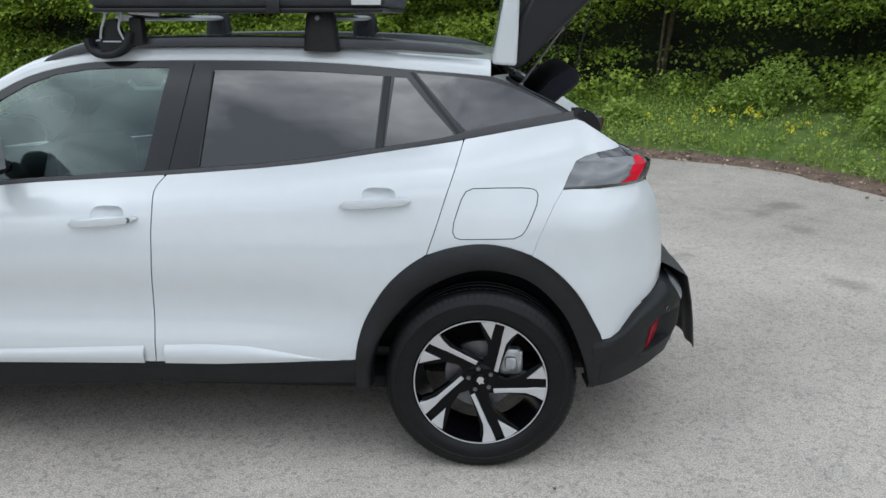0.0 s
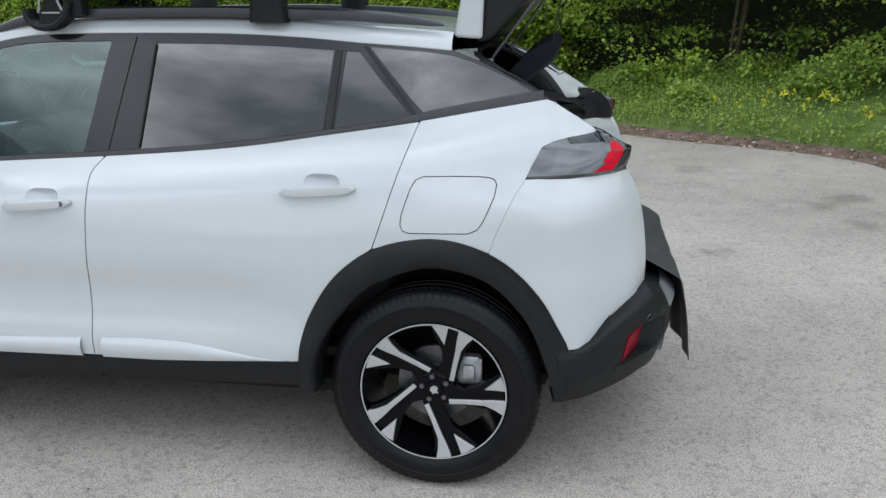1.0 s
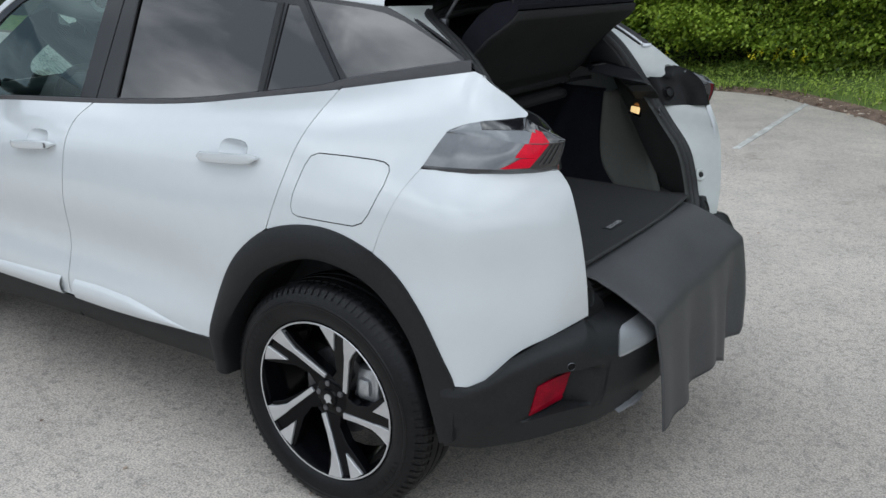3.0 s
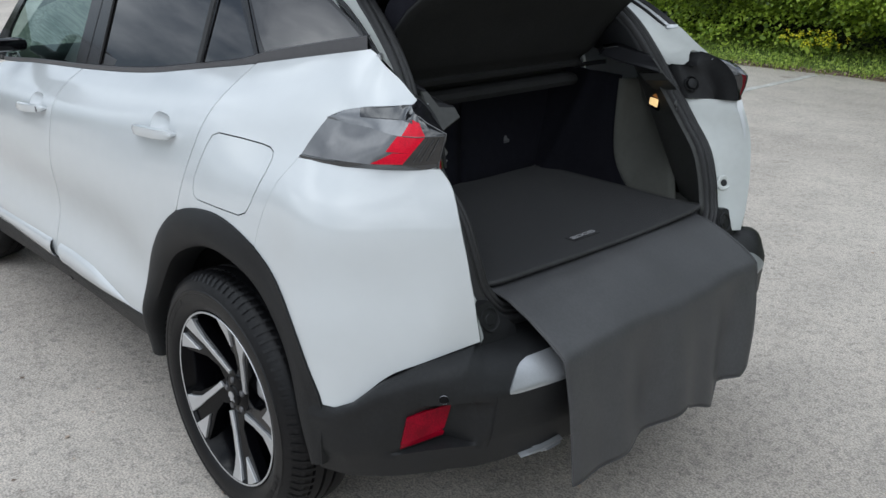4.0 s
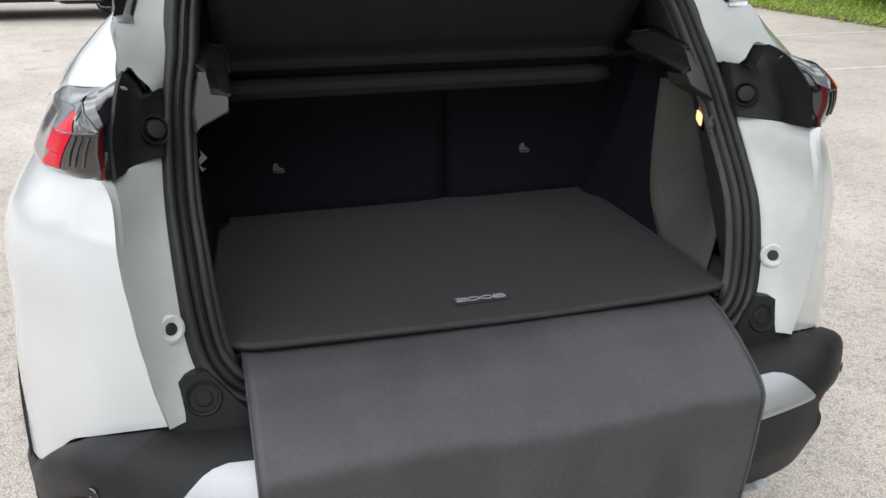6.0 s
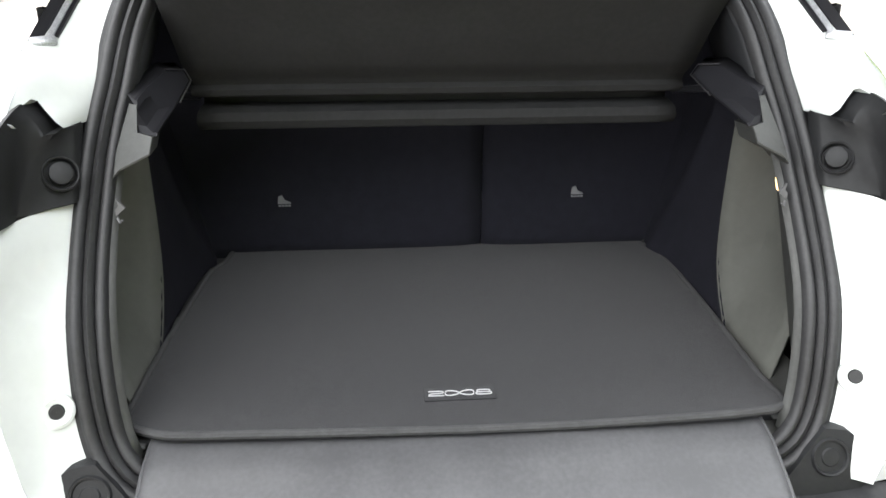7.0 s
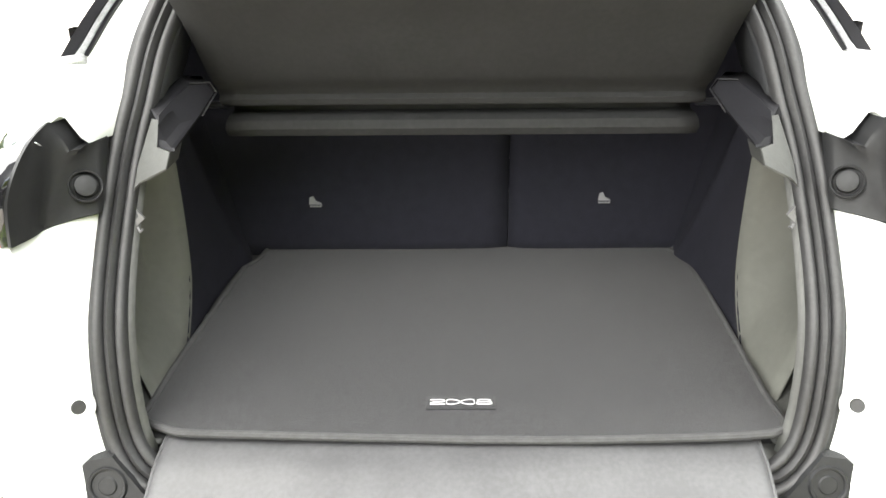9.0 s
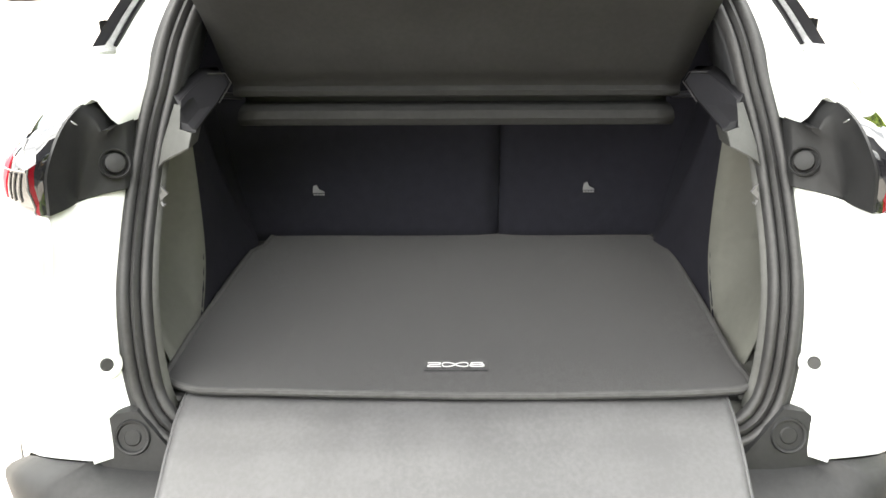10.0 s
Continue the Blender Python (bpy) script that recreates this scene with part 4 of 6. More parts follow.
    recalc(make("roof_rail", *loft(rows, True, True), RAIL, car, "black roof rail"))

# roof skin between the sides
rows = []
for k in range(37):
    x = -1.62 + 1.66 * k / 36
    zt = float(np.interp(x, [p[0] for p in roofline], [p[1] for p in roofline]))
    y = glass_y(x, zt) - .055
    rows.append([(x, y * u, zt + .054 + .030 * (1 - u * u) * (1 - .0)) for u in np.linspace(-1, 1, 19)])
recalc(make("roof", *loft(rows), PAINT, car))
rows = []
for k in range(13):
    t = k / 12
    x0, z0 = -1.62 - .82 * t, 1.545 - .50 * t
    hw = .50 + .12 * t
    rows.append([(x0 + .10 * u * u, hw * u, z0 - .02 * u * u) for u in np.linspace(-1, 1, 15)])
recalc(make("windscreen", *loft(rows), GLASS_CLEAR, car, "clear windscreen"))
rows = []
for k in range(13):
    t = k / 12
    x = -2.42 - .80 * t
    z = 1.045 - .10 * t - .08 * t * t
    hw = side_y(max(x, -3.2), .9) - .10
    rows.append([(x - .10 * (1 - u * u) * t, hw * u, z + .03 * (1 - u * u)) for u in np.linspace(-1, 1, 15)])
recalc(make("bonnet", *loft(rows), PAINT, car))
rows = []
for k in range(21):
    u = -1 + 2 * k / 20
    y = .80 * u
    x = -3.43 + .28 * abs(u) ** 2.6
    rows.append([(x + .10, y, .86), (x + .02, y, .80), (x, y, .66), (x + .01, y, .5), (x + .05, y, .34), (x + .30, y * .95, .27)])
recalc(make("front_bumper", *loft(rows), CLAD, car, "dark front bumper and grille"))
make("underbody", *rbox((2.25, 1.46, .06), (-1.34, 0, .285), .02), DARK, car)
make("underbody", *rbox((.60, 1.16, .06), (.08, 0, .29), .02), DARK, car)
make("underbody", *rbox((.26, 1.10, .06), (.48, 0, .40), .02), DARK, car)

# ---- rear bumper ----
CONT = np.array(smooth_path([(.415, .866), (.50, .840), (.60, .790), (.69, .724), (.745, .660), (.778, .59), (.800, .50), (.815, .40), (.828, .2), (.832, 0)], 0.02))
CS = np.concatenate(([0], np.cumsum(np.linalg.norm(np.diff(CONT, axis=0), axis=1))))
CLEN = CS[-1]


def bumper(s, v):
    """Half of the bumper's skin: s metres along it to the middle, v 0 at the top edge, 1 at the shoulder, 2 at mid height, 3 at the lower edge."""
    s = min(max(s, 0), CLEN)
    x, y = np.interp(s, CS, CONT[:, 0]), np.interp(s, CS, CONT[:, 1])
    i = min(len(CONT) - 2, int(np.searchsorted(CS, s)))
    d = CONT[min(i + 1, len(CONT) - 1)] - CONT[max(i - 1, 0)]
    d /= np.linalg.norm(d)
    nx, ny = -d[1], d[0]
    if nx < 0 and ny < 0:
        nx, ny = -nx, -ny
    ny = abs(ny) if y > .02 else 0
    nx = abs(nx)
    # top edge: under the white corner, then along the boot sill
    ts = np.interp(s, [0, .09, .14, .205, .275, .36, .43, .52, CLEN], [0, 1, 2, 3, 4, 5, 6, 7, 8])
    tx = np.interp(ts, [0, 1, 2, 3, 4, 5, 6, 7, 8], [.415, .475, .515, .568, .632, .690, .668, .655, .655])
    tz = np.interp(ts, [0, 1, 2, 3, 4, 5, 6, 7, 8], [.53, .530, .552, .612, .660, .692, .680, .675, .675])
    ty = side_y(tx, tz) if ts < 5 else np.interp(ts, [5, 6, 7, 8], [side_y(.690, .692), .565, .50, 0])
    tx, ty = (tx, ty + .002) if ts < 5 else (tx, ty)
    sz = np.interp(s, [0, .1, .2, .3, .4, .5, CLEN], [.50, .51, .565, .605, .612, .606, .600])
    bz = np.interp(s, [0, .1, .22, .35, .5, .7, CLEN], [.33, .34, .368, .40, .405, .395, .39])
    o = .004
    p = [(tx, ty, tz), (x + nx * o, y + ny * o, sz), (x + nx * (o - .004), y + ny * (o - .004), .5 * sz + .5 * bz), (x - nx * .035, y - ny * .035, bz), (x - nx * .10, y - ny * .10, bz + .03)]
    k = min(3, int(v))
    w = v - k
    a, b = np.array(p[k]), np.array(p[k + 1])
    q = a + (b - a) * w
    if k == 0:
        # rounded shoulder
        q = q + np.array((nx, ny, 1.0)) * .018 * math.sin(math.pi * w) * min(1, max(0, (s - .06) / .12))
    # wedge-shaped recess for the reflector, with a flat ledge below
    if 1.1 < v < 2.4 and .15 < s < .46:
        up = min(1, max(0, (2.2 - v) / .85))
        deep = np.interp(s - .026 * up, [.175, .225, .330, .346, .425], [0, .006, .043, .043, 0])
        q = q - np.array((nx, ny, 0)) * deep * np.interp(v, [1.16, 1.33, 2.25, 2.30], [0, 1, 1, 0])
    return q


for sd in (-1, 1):
    def skin(s, v, o=0.0):
        q = bumper(s, v)
        e = 1e-3
        n = np.cross(bumper(min(s + e, CLEN), v) - bumper(max(s - e, 0), v), bumper(s, min(v + e, 3.99)) - bumper(s, max(0, v - e)))
        n /= np.linalg.norm(n) + 1e-12
        if n[0] + n[1] * .8 < 0:
            n = -n
        q = q + n * o
        return (q[0], sd * q[1], q[2])
    rows = [[skin(s, v) for v in (0, .12, .3, .5, .68, .82, .92, 1, 1.16, 1.25, 1.33, 1.6, 2, 2.25, 2.30, 2.45, 2.7, 2.9, 3, 3.1, 3.5, 3.99)] for s in np.linspace(0, CLEN, 130)]
    bp = recalc(make("rear_bumper", *loft(rows), CLAD, car, "matt black rear bumper", sharp=50))
    # satin corner plate
    poly = [(.482, 1.0), (.487, .93), (.499, .80), (.513, .69), (.528, .62), (.55, .575), (.72, .56), (.72, 1.06), (.60, 1.06), (.50, 1.055), (.483, 1.045)]
    panel("corner_plate", poly, lambda s, v: skin(s, v, .004), CHROME, bp, "satin silver corner plate", grid=.03, depth=.006, edge=.015, inward=lambda p: (-1, -p.y, -.3))
    # red reflector standing in its recess
    poly = [(.252, 1.36), (.352, 1.37), (.343, 1.75), (.332, 2.13), (.234, 2.13), (.243, 1.75)]
    panel("reflector", poly, lambda s, v: skin(s, v, .004), REDREF, bp, "red rear reflector", grid=.03, depth=.006, edge=.02, inward=lambda p: (-1, -p.y, 0))
    a, b = .335, 1.02
    c0 = Vector(skin(a, b, .0005))
    v, f = lathe([(.0001, .002), (.009, .002), (.0095, 0)], 18)
    q = (Vector(skin(a, b, .01)) - c0).normalized().to_track_quat('Y', 'Z').to_matrix()
    make("parking_sensor", [c0 + q @ Vector(p) for p in v], f, GLOSS_BLACK, bp)
    v, f = lathe([(.0095, .0005), (.0105, .0025), (.0115, .0005)], 18)
    make("sensor_ring", [c0 + q @ Vector(p) for p in v], f, STEEL, bp)
    # bright exhaust trim low on the bumper: a rising wedge with a thin second line
    for name, off, w0, w1, s0 in (("exhaust_trim", 0, .004, .085, .540), ("exhaust_trim_line", .13, .004, .012, .580)):
        rows = []
        for k in range(13):
            t = k / 12
            s = s0 + (.665 - s0) * t
            top = 2.965 - .20 * (s - .525) / .14 + off
            wid = w0 + (w1 - w0) * math.sin(math.pi * min(.62, t * .9))
            top += .03 * math.sin(math.pi * t)
            rows.append([skin(s, top, .012), skin(s, top + wid * .5, .015), skin(s, top + wid, .011), skin(s, top + wid, -.005), skin(s, top, -.004)])
        recalc(make(name, *loft(rows, True, True), CHROME, bp, "bright exhaust trim"))
    # vertical joint beside the plate
    rows = [[skin(.452 - .012 * (v - 1.05) / 1.2 + w, v, .0012) for w in (0, .003)] for v in np.linspace(1.08, 2.4, 14)]
    make("bumper_joint", *loft(rows), DARK, bp)

# ---- tail lamps, gutter and boot opening ----
# edge of the body round the opening, from the sill up to the roof: where the outer skin ends, and where the seal runs
OUT_EDGE = [(x, side_y(x, z) - .001, z) for x, z in (*WHITE_REAR, (.612, 1.12), (.605, 1.16), (.562, 1.19), (.513, 1.2075), (.4415, 1.252), (.370, 1.2965))] + [(x, glass_y(x, z), z) for x, z in ((.30, 1.337), (.235, 1.368), (.165, 1.402), (.10, 1.431), (.03, 1.457))]
SEAL = [(.662, .0, .690), (.662, .30, .690), (.658, .44, .693), (.651, .487, .708), (.640, .515, .738), (.622, .534, .779), (.600, .545, .852), (.566, .551, .934), (.500, .556, 1.015), (.427, .551, 1.113), (.383, .543, 1.174), (.350, .532, 1.224), (.292, .521, 1.294), (.227, .507, 1.350), (.157, .489, 1.397), (.098, .456, 1.431), (.08, .38, 1.455), (.06, .2, 1.468), (.055, 0, 1.472)]
seal_c = np.array(smooth_path(SEAL, 0.015))


def at_height(c, z):
    c = np.array(c)
    c = c[np.argsort(c[:, 2])]
    return np.array([np.interp(z, c[:, 2], c[:, k]) for k in range(2)] + [z])


OUTC = np.array(smooth_path(OUT_EDGE, 0.02))
SIDE_SEAL = seal_c[(seal_c[:, 2] > .695) & (seal_c[:, 1] > .44)]


def gutter(z, w, o=0.0):
    a, b = at_height(OUTC, z), at_height(SIDE_SEAL, z)
    dip = math.sin(math.pi * w) * .014
    p = a + (b - a) * w
    return (p[0] - dip + o, p[1] - o * .3, z)


for sd in (-1, 1):
    rows = []
    for z in list(np.linspace(.692, 1.081, 34)):
        rows.append([(p[0], sd * p[1], p[2]) for p in (gutter(z, w) for w in (0, .03, .1, .25, .5, .75, .9, 1.0, 1.06))])
    gp = recalc(make("gutter_panel", *loft(rows), PAINT_IN, car, "white painted body flange"))
    rows = []
    for k in range(28):
        row = []
        for w in (0, .04, .1, .18, .25, .35, .45, .6, .75, .9, 1.0, 1.06):
            z0 = float(np.interp(w, [0, .2, .3, .5, .62, 1.06], [1.214, 1.226, 1.216, 1.186, 1.181, 1.176]))
            p = gutter(z0 + (1.455 - z0) * max(0, k - 1) / 26, w)
            row.append((p[0] - (.035 if k == 0 else 0), sd * p[1], p[2] - (.006 if k == 0 else 0)))
        rows.append(row)
    recalc(make("gutter_panel", *loft(rows), PAINT_IN, car, "white painted body flange"))
    # black cover beside the lamp, with the round stop: a sloping face, then a wall out to the lens
    RC = [(.530, .607, 1.083), (.528, .607, 1.092), (.524, .605, 1.107), (.512, .601, 1.125), (.499, .597, 1.145), (.487, .590, 1.163), (.478, .580, 1.176), (.475, .574, 1.181)]
    OC = [(.611, .620, 1.086), (.609, .620, 1.095), (.604, .620, 1.118), (.596, .619, 1.145), (.578, .613, 1.175), (.543, .608, 1.202), (.508, .604, 1.216), (.478, .601, 1.2225)]
    rc, oc = smooth_path(RC, .006), smooth_path(OC, .006)
    rows = []
    for w in np.linspace(0, 1, 26):
        p = Vector([float(np.interp(w, np.linspace(0, 1, len(rc)), [q[k] for q in rc])) for k in range(3)])
        q = Vector([float(np.interp(w, np.linspace(0, 1, len(oc)), [r[k] for r in oc])) for k in range(3)])
        face = .522 - (p.z - 1.083) * .53
        inner = [(face - .075, .549, p.z), (face - .046, .550, p.z), (face - .041, .554, p.z), (face - .020, (p.y + .55) / 2, p.z), (face + .000, p.y - .012, p.z), (p.x, p.y - .005, p.z), (p.x + .006, p.y, p.z)]
        wall = [p.lerp(q, j) + Vector((0, -.006 * math.sin(math.pi * j) * (1 - w), .004 * math.sin(math.pi * j) * w)) for j in (.3, .5, .7, .88)]
        rows.append([(x, sd * y, z) for x, y, z in inner + [tuple(v) for v in wall] + [tuple(q - Vector((.0015, .002, 0))), tuple(q + Vector((-.003, .003, 0))), (q.x - .02, q.y + .006, q.z - .004 * w)]])
    lo_row = [(max(x - .05, .46), y, z - .001) for x, y, z in rows[0]]
    lo_mid = [(x - .002, y, z - .002) for x, y, z in rows[0]]
    hi_row = [(x - .075, y, z - .004) for x, y, z in rows[-1]]
    cvr = recalc(make("lamp_cover", *loft([lo_row, lo_mid] + rows + [hi_row]), CLAD, car, "black plastic lamp cover", sharp=42))
    v, f = lathe([(.0001, .007), (.0135, .007), (.0155, .006), (.016, .001), (.017, -.02)], 28)
    q = Vector((.80, -sd * .45, .45)).normalized().to_track_quat('Y', 'Z').to_matrix()
    c0 = Vector((.478, sd * .562, 1.126))
    make("rubber_stop", [c0 + q @ Vector(p) for p in v], f, CLAD, car, "round rubber tailgate stop")
    v, f = lathe([(.0250, -.004), (.0250, .002), (.0235, .0035), (.0215, .002), (.0195, -.006)], 28)
    make("stop_ring", [c0 + q @ Vector(p) for p in v], f, CLAD, cvr)
    # black block and stop at the sill corner
    poly = [(.600, .660), (.598, .712), (.584, .742), (.556, .760), (.522, .764), (.480, .715), (.455, .690), (.455, .665)]
    v, f = prism(poly, .60, .676, lambda y, z, x: (x - (z - .70) * .38, sd * y, z))
    blk = recalc(make("sill_corner_block", v, f, CLAD, car, "black plastic sill corner"))
    q = Vector((.9, 0, .35)).normalized().to_track_quat('Y', 'Z').to_matrix()
    c0 = Vector((.668, sd * .530, .724))
    v, f = lathe([(.0001, .001), (.0125, .001), (.0145, -.001), (.0150, -.007), (.0205, -.007), (.0245, .002), (.0275, .003), (.031, -.003), (.032, -.008)], 28)
    make("buffer_cup", [c0 + q @ Vector(p) for p in v], f, CLAD, blk, "round rubber buffer")
    # plug in the flange
    w_ = float(np.interp(-.569, [-gutter(.835, w)[1] for w in np.linspace(0, 1, 40)], np.linspace(0, 1, 40)))
    p_ = gutter(.835, w_)
    c0 = Vector((p_[0] + .002, sd * p_[1], .835))
    q = Vector((.8, sd * -.5, .3)).normalized().to_track_quat('Y', 'Z').to_matrix()
    v, f = lathe([(.0001, .004), (.0085, .004), (.0105, .001), (.0105, -.01)], 24)
    make("plug", [c0 + q @ Vector(p) for p in v], f, RUBBER, gp, "dark rubber plug")
    v, f = lathe([(.011, .001), (.019, .0035), (.024, .0015), (.026, -.004)], 28)
    make("plug_seat", [c0 + q @ Vector(p) for p in v], f, PAINT_IN, gp)
    # drip channel under the tailgate's edge
    pts = [(.376, .609, 1.286), (.31, .595, 1.330), (.23, .579, 1.374), (.13, .561, 1.419)]

    def strip(w0, w1, lift):
        return loft([[(x + dx - 1.1 * w, sd * (y - w), z + lift + dz) for w, dx, dz in ((w0, -.004, -.006), (w0 + .001, 0, 0), (w1 - .001, -.001, -.001), (w1, -.006, -.008))] for x, y, z in smooth_path(pts, .03)])
    dr = recalc(make("drip_channel", *strip(-.004, .012, .006), TRIM, car, "black drip channel"))
    recalc(make("channel_strip", *strip(.0125, .0215, .005), ALLOY, dr, "bright strip"))
    recalc(make("channel_edge", *strip(.022, .028, .006), TRIM, dr))
    make("channel_end", *rbox((.012, .040, .016), (.364, sd * .597, 1.288), .005, rot=Euler((0, -.5, sd * -.75)).to_matrix()), ALLOY, dr, "grey end cap")

    # lamp: smoked lens in two facets that meet in a crest, lower lip, red hook, ribbed rear part
    lamp = panel("tail_lamp", [(min(x, .50), min(z, 1.188)) for x, z in LAMP if (x, z) not in ((.560, 1.190), (.600, 1.166), (.610, 1.125))], on_side(sd, -.006), LAMP_DARK, car, "smoked tail lamp with red hooks", grid=.02, depth=.008, edge=.012)
    COLS = {}
    UK = [0, .2, .4, .6, .75, .88, 1]
    Sx = lambda x, z, o=0.0: (x, side_y(x, z) + o, z)
    COLS["bottom"] = [Sx(.291, 1.0745), Sx(.36, 1.073, .001), Sx(.43, 1.0735, .002), Sx(.515, 1.077, .002), Sx(.557, 1.080, .002), Sx(.583, 1.082, .001), (.606, .640, 1.084)]
    COLS["low"] = [Sx(.297, 1.081, .001), Sx(.36, 1.084, .007), Sx(.43, 1.086, .011), (.513, .730, 1.090), (.558, .704, 1.094), (.584, .676, 1.095), (.606, .639, 1.096)]
    COLS["crest"] = [Sx(.336, 1.162, .001), Sx(.39, 1.161, .008), Sx(.46, 1.158, .013), (.542, .704, 1.154), (.586, .682, 1.155), (.607, .660, 1.157), (.6205, .633, 1.158)]
    COLS["top"] = [Sx(.339, 1.166), Sx(.378, 1.185, .001), Sx(.43, 1.1965, .001), Sx(.503, 1.2045, .002), (.545, .655, 1.197), (.583, .652, 1.180), (.6195, .632, 1.161)]

    def lens(u, v):
        """u along the lamp, v from 0 at the bottom edge over the lip (1) and the crest (2) to the top (3)."""
        c = []
        for nm in ("bottom", "low", "crest", "top"):
            c.append(Vector([float(np.interp(u, UK, [q[k] for q in COLS[nm]])) for k in range(3)]))
        i = min(int(v), 2)
        p = c[i].lerp(c[i + 1], v - i)
        bow = math.sin(math.pi * (v - i)) * (.003 if i else .001)
        return p + Vector((bow * u * u, bow, bow * .3))

    def facet(name, u0, u1, v0, v1, mat, label="", out=0.0, n=14, parent=lamp):
        rows = []
        for v in np.linspace(v0, v1, 5):
            rows.append([(p.x + out * .5, sd * (p.y + out), p.z) for p in (lens(u, v) for u in np.linspace(u0, u1, n))])
        return recalc(make(name, *loft(rows), mat, parent, label, sharp=60))

    facet("lower_lip", 0, 1, 0, 1, LAMP_GREY)
    facet("side_lens", 0, .70, 1, 2, LAMP_CLEAR, "grey smoked side lens")
    facet("upper_lens", 0, .76, 2, 3, LAMP_TOP, "grey smoked upper lens")
    facet("ribbed_lens", .70, 1, 1, 2, LAMP_DARK, "dark ribbed lens")
    facet("ribbed_lens", .76, 1, 2, 3, LAMP_DARK, "dark ribbed lens")

    # the open tailgate's dark reflection, laid on the lens top as a black facet
    facet("top_reflection", .34, .84, 2.50, 3.0, LAMP_DARK, "black band along the top", out=.0016)

    def hook(name, quad, out):
        """A four-cornered patch on the lens, corners in (u, v)."""
        rows = []
        for k in np.linspace(0, 1, 8):
            row = []
            for j in np.linspace(0, 1, 8):
                a_ = Vector(quad[0]).lerp(Vector(quad[1]), j)
                b_ = Vector(quad[3]).lerp(Vector(quad[2]), j)
                p = lens(*a_.lerp(b_, k))
                row.append((p.x + out * .6, sd * (p.y + out), p.z + out * .3))
            rows.append(row)
        recalc(make(name, *loft(rows), REDLIT, lamp, "red lit hook"))

    hook("red_hook", [(.56, 1.03), (.765, 1.03), (.79, 1.42), (.66, 1.42)], .0012)
    hook("red_hook", [(.61, 1.46), (.79, 1.42), (.825, 1.99), (.62, 1.99)], .0012)
    hook("red_hook", [(.645, 2.01), (.825, 2.01), (.80, 2.66), (.70, 2.66)], .0012)
    for k in range(3):
        u0 = .835 + .045 * k
        recalc(make("lamp_rib", *tube([(p.x + .001, sd * (p.y + .001), p.z) for p in (lens(u0 + .03 * j, 1.12 + .8 * j) for j in np.linspace(0, 1, 6))], .0018, 6), LAMP_GREY, lamp))
    # bright edge along the crest and the end, and the dark end turned in to the cover
    make("lens_edge", *tube([(p.x + .001, sd * (p.y + .001), p.z) for p in [lens(u, 2) for u in np.linspace(.66, 1, 9)]], .0014, 6), LAMP_GREY, lamp)
    ends = [lens(1, v) for v in (0, .5, 1, 1.5, 1.9)] + [lens(u, 3) for u in (1, .95, .88, .8, .72, .62)]
    oc2 = [(x - .006, y + .001, z) for x, y, z in oc]
    rows = []
    for i, p in enumerate(ends):
        q = Vector([float(np.interp(i / 10 * .84, np.linspace(0, 1, len(oc2)), [r[k] for r in oc2])) for k in range(3)])
        rows.append([(v.x, sd * v.y, v.z) for v in (p.lerp(q, j) + Vector((.003 * math.sin(math.pi * j), 0, 0)) for j in (0, .38, .55, .75, 1.0))])
    recalc(make("end_lens", *loft([r[:2] for r in rows[:6]]), RED, lamp, "red inner end of the lens"))
    recalc(make("end_housing", *loft([r[1:] for r in rows]), LAMP_DARK, lamp, "black lamp end"))
    recalc(make("end_housing", *loft([r[:2] for r in rows[5:]]), LAMP_DARK, lamp, "black lamp end"))
    make("lens_edge", *tube([r[0] for r in rows[:9]], .002, 6), LAMP_GREY, lamp)

# ribbed rubber seal
full = [tuple(p) for p in seal_c] + [(x, -y, z) for x, y, z in seal_c[::-1][1:-1]]
rows = []
for i, p in enumerate(full):
    a_, b_ = np.array(full[i - 1]), np.array(full[(i + 1) % len(full)])
    d = (b_ - a_) / np.linalg.norm(b_ - a_)
    face = np.array((.87, 0, .49))
    face = face - d * face.dot(d)
    face /= np.linalg.norm(face)
    inw = np.cross(face, d)
    if inw.dot(np.array((.44, 0, 1.05)) - np.array(p)) < 0:
        inw = -inw
    rows.append([tuple(np.array(p) + inw * e + face * h) for e, h in ((-.013, -.012), (-.0125, .001), (-.010, .005), (-.005, .005), (-.001, .011), (.006, .014), (.012, .010), (.015, .002), (.018, .009), (.024, .012), (.029, .007), (.031, .000), (.034, .006), (.040, .008), (.046, .003), (.048, -.010))])
rows.append(rows[0])
recalc(make("boot_seal", *loft(rows), RUBBER, car, "ribbed black rubber seal round the boot opening", sharp=60))


# ---- boot ----
def sheet(name, rows, mat, parent, label="", thick=0.004, sharp=35):
    ob = recalc(make(name, *loft(rows), mat, parent, label, sharp))
    if thick:
        m = ob.modifiers.new("thick", 'SOLIDIFY')
        m.thickness = thick
        m.offset = 0
    return ob


make("boot_floor", *rbox((.80, 1.06, .03), (.19, 0, .738), .005), DARK, car)
# sill step between the mat and the seal
rows = [[(x, y, z) for x, z in ((.54, .740), (.60, .736), (.628, .726), (.640, .705), (.648, .680))] for y in np.linspace(-.53, .53, 21)]
sheet("boot_sill", rows, LINER, car, "black plastic boot sill")
for sd in (-1, 1):
    rows = [[(x, sd * y, z) for y, z in ((.47, .748), (.500, .750), (.530, .756), (.556, .772))] for x in np.linspace(.20, .60, 12)]
    sheet("boot_floor_edge", rows, LINER, car, "black plastic floor edge")
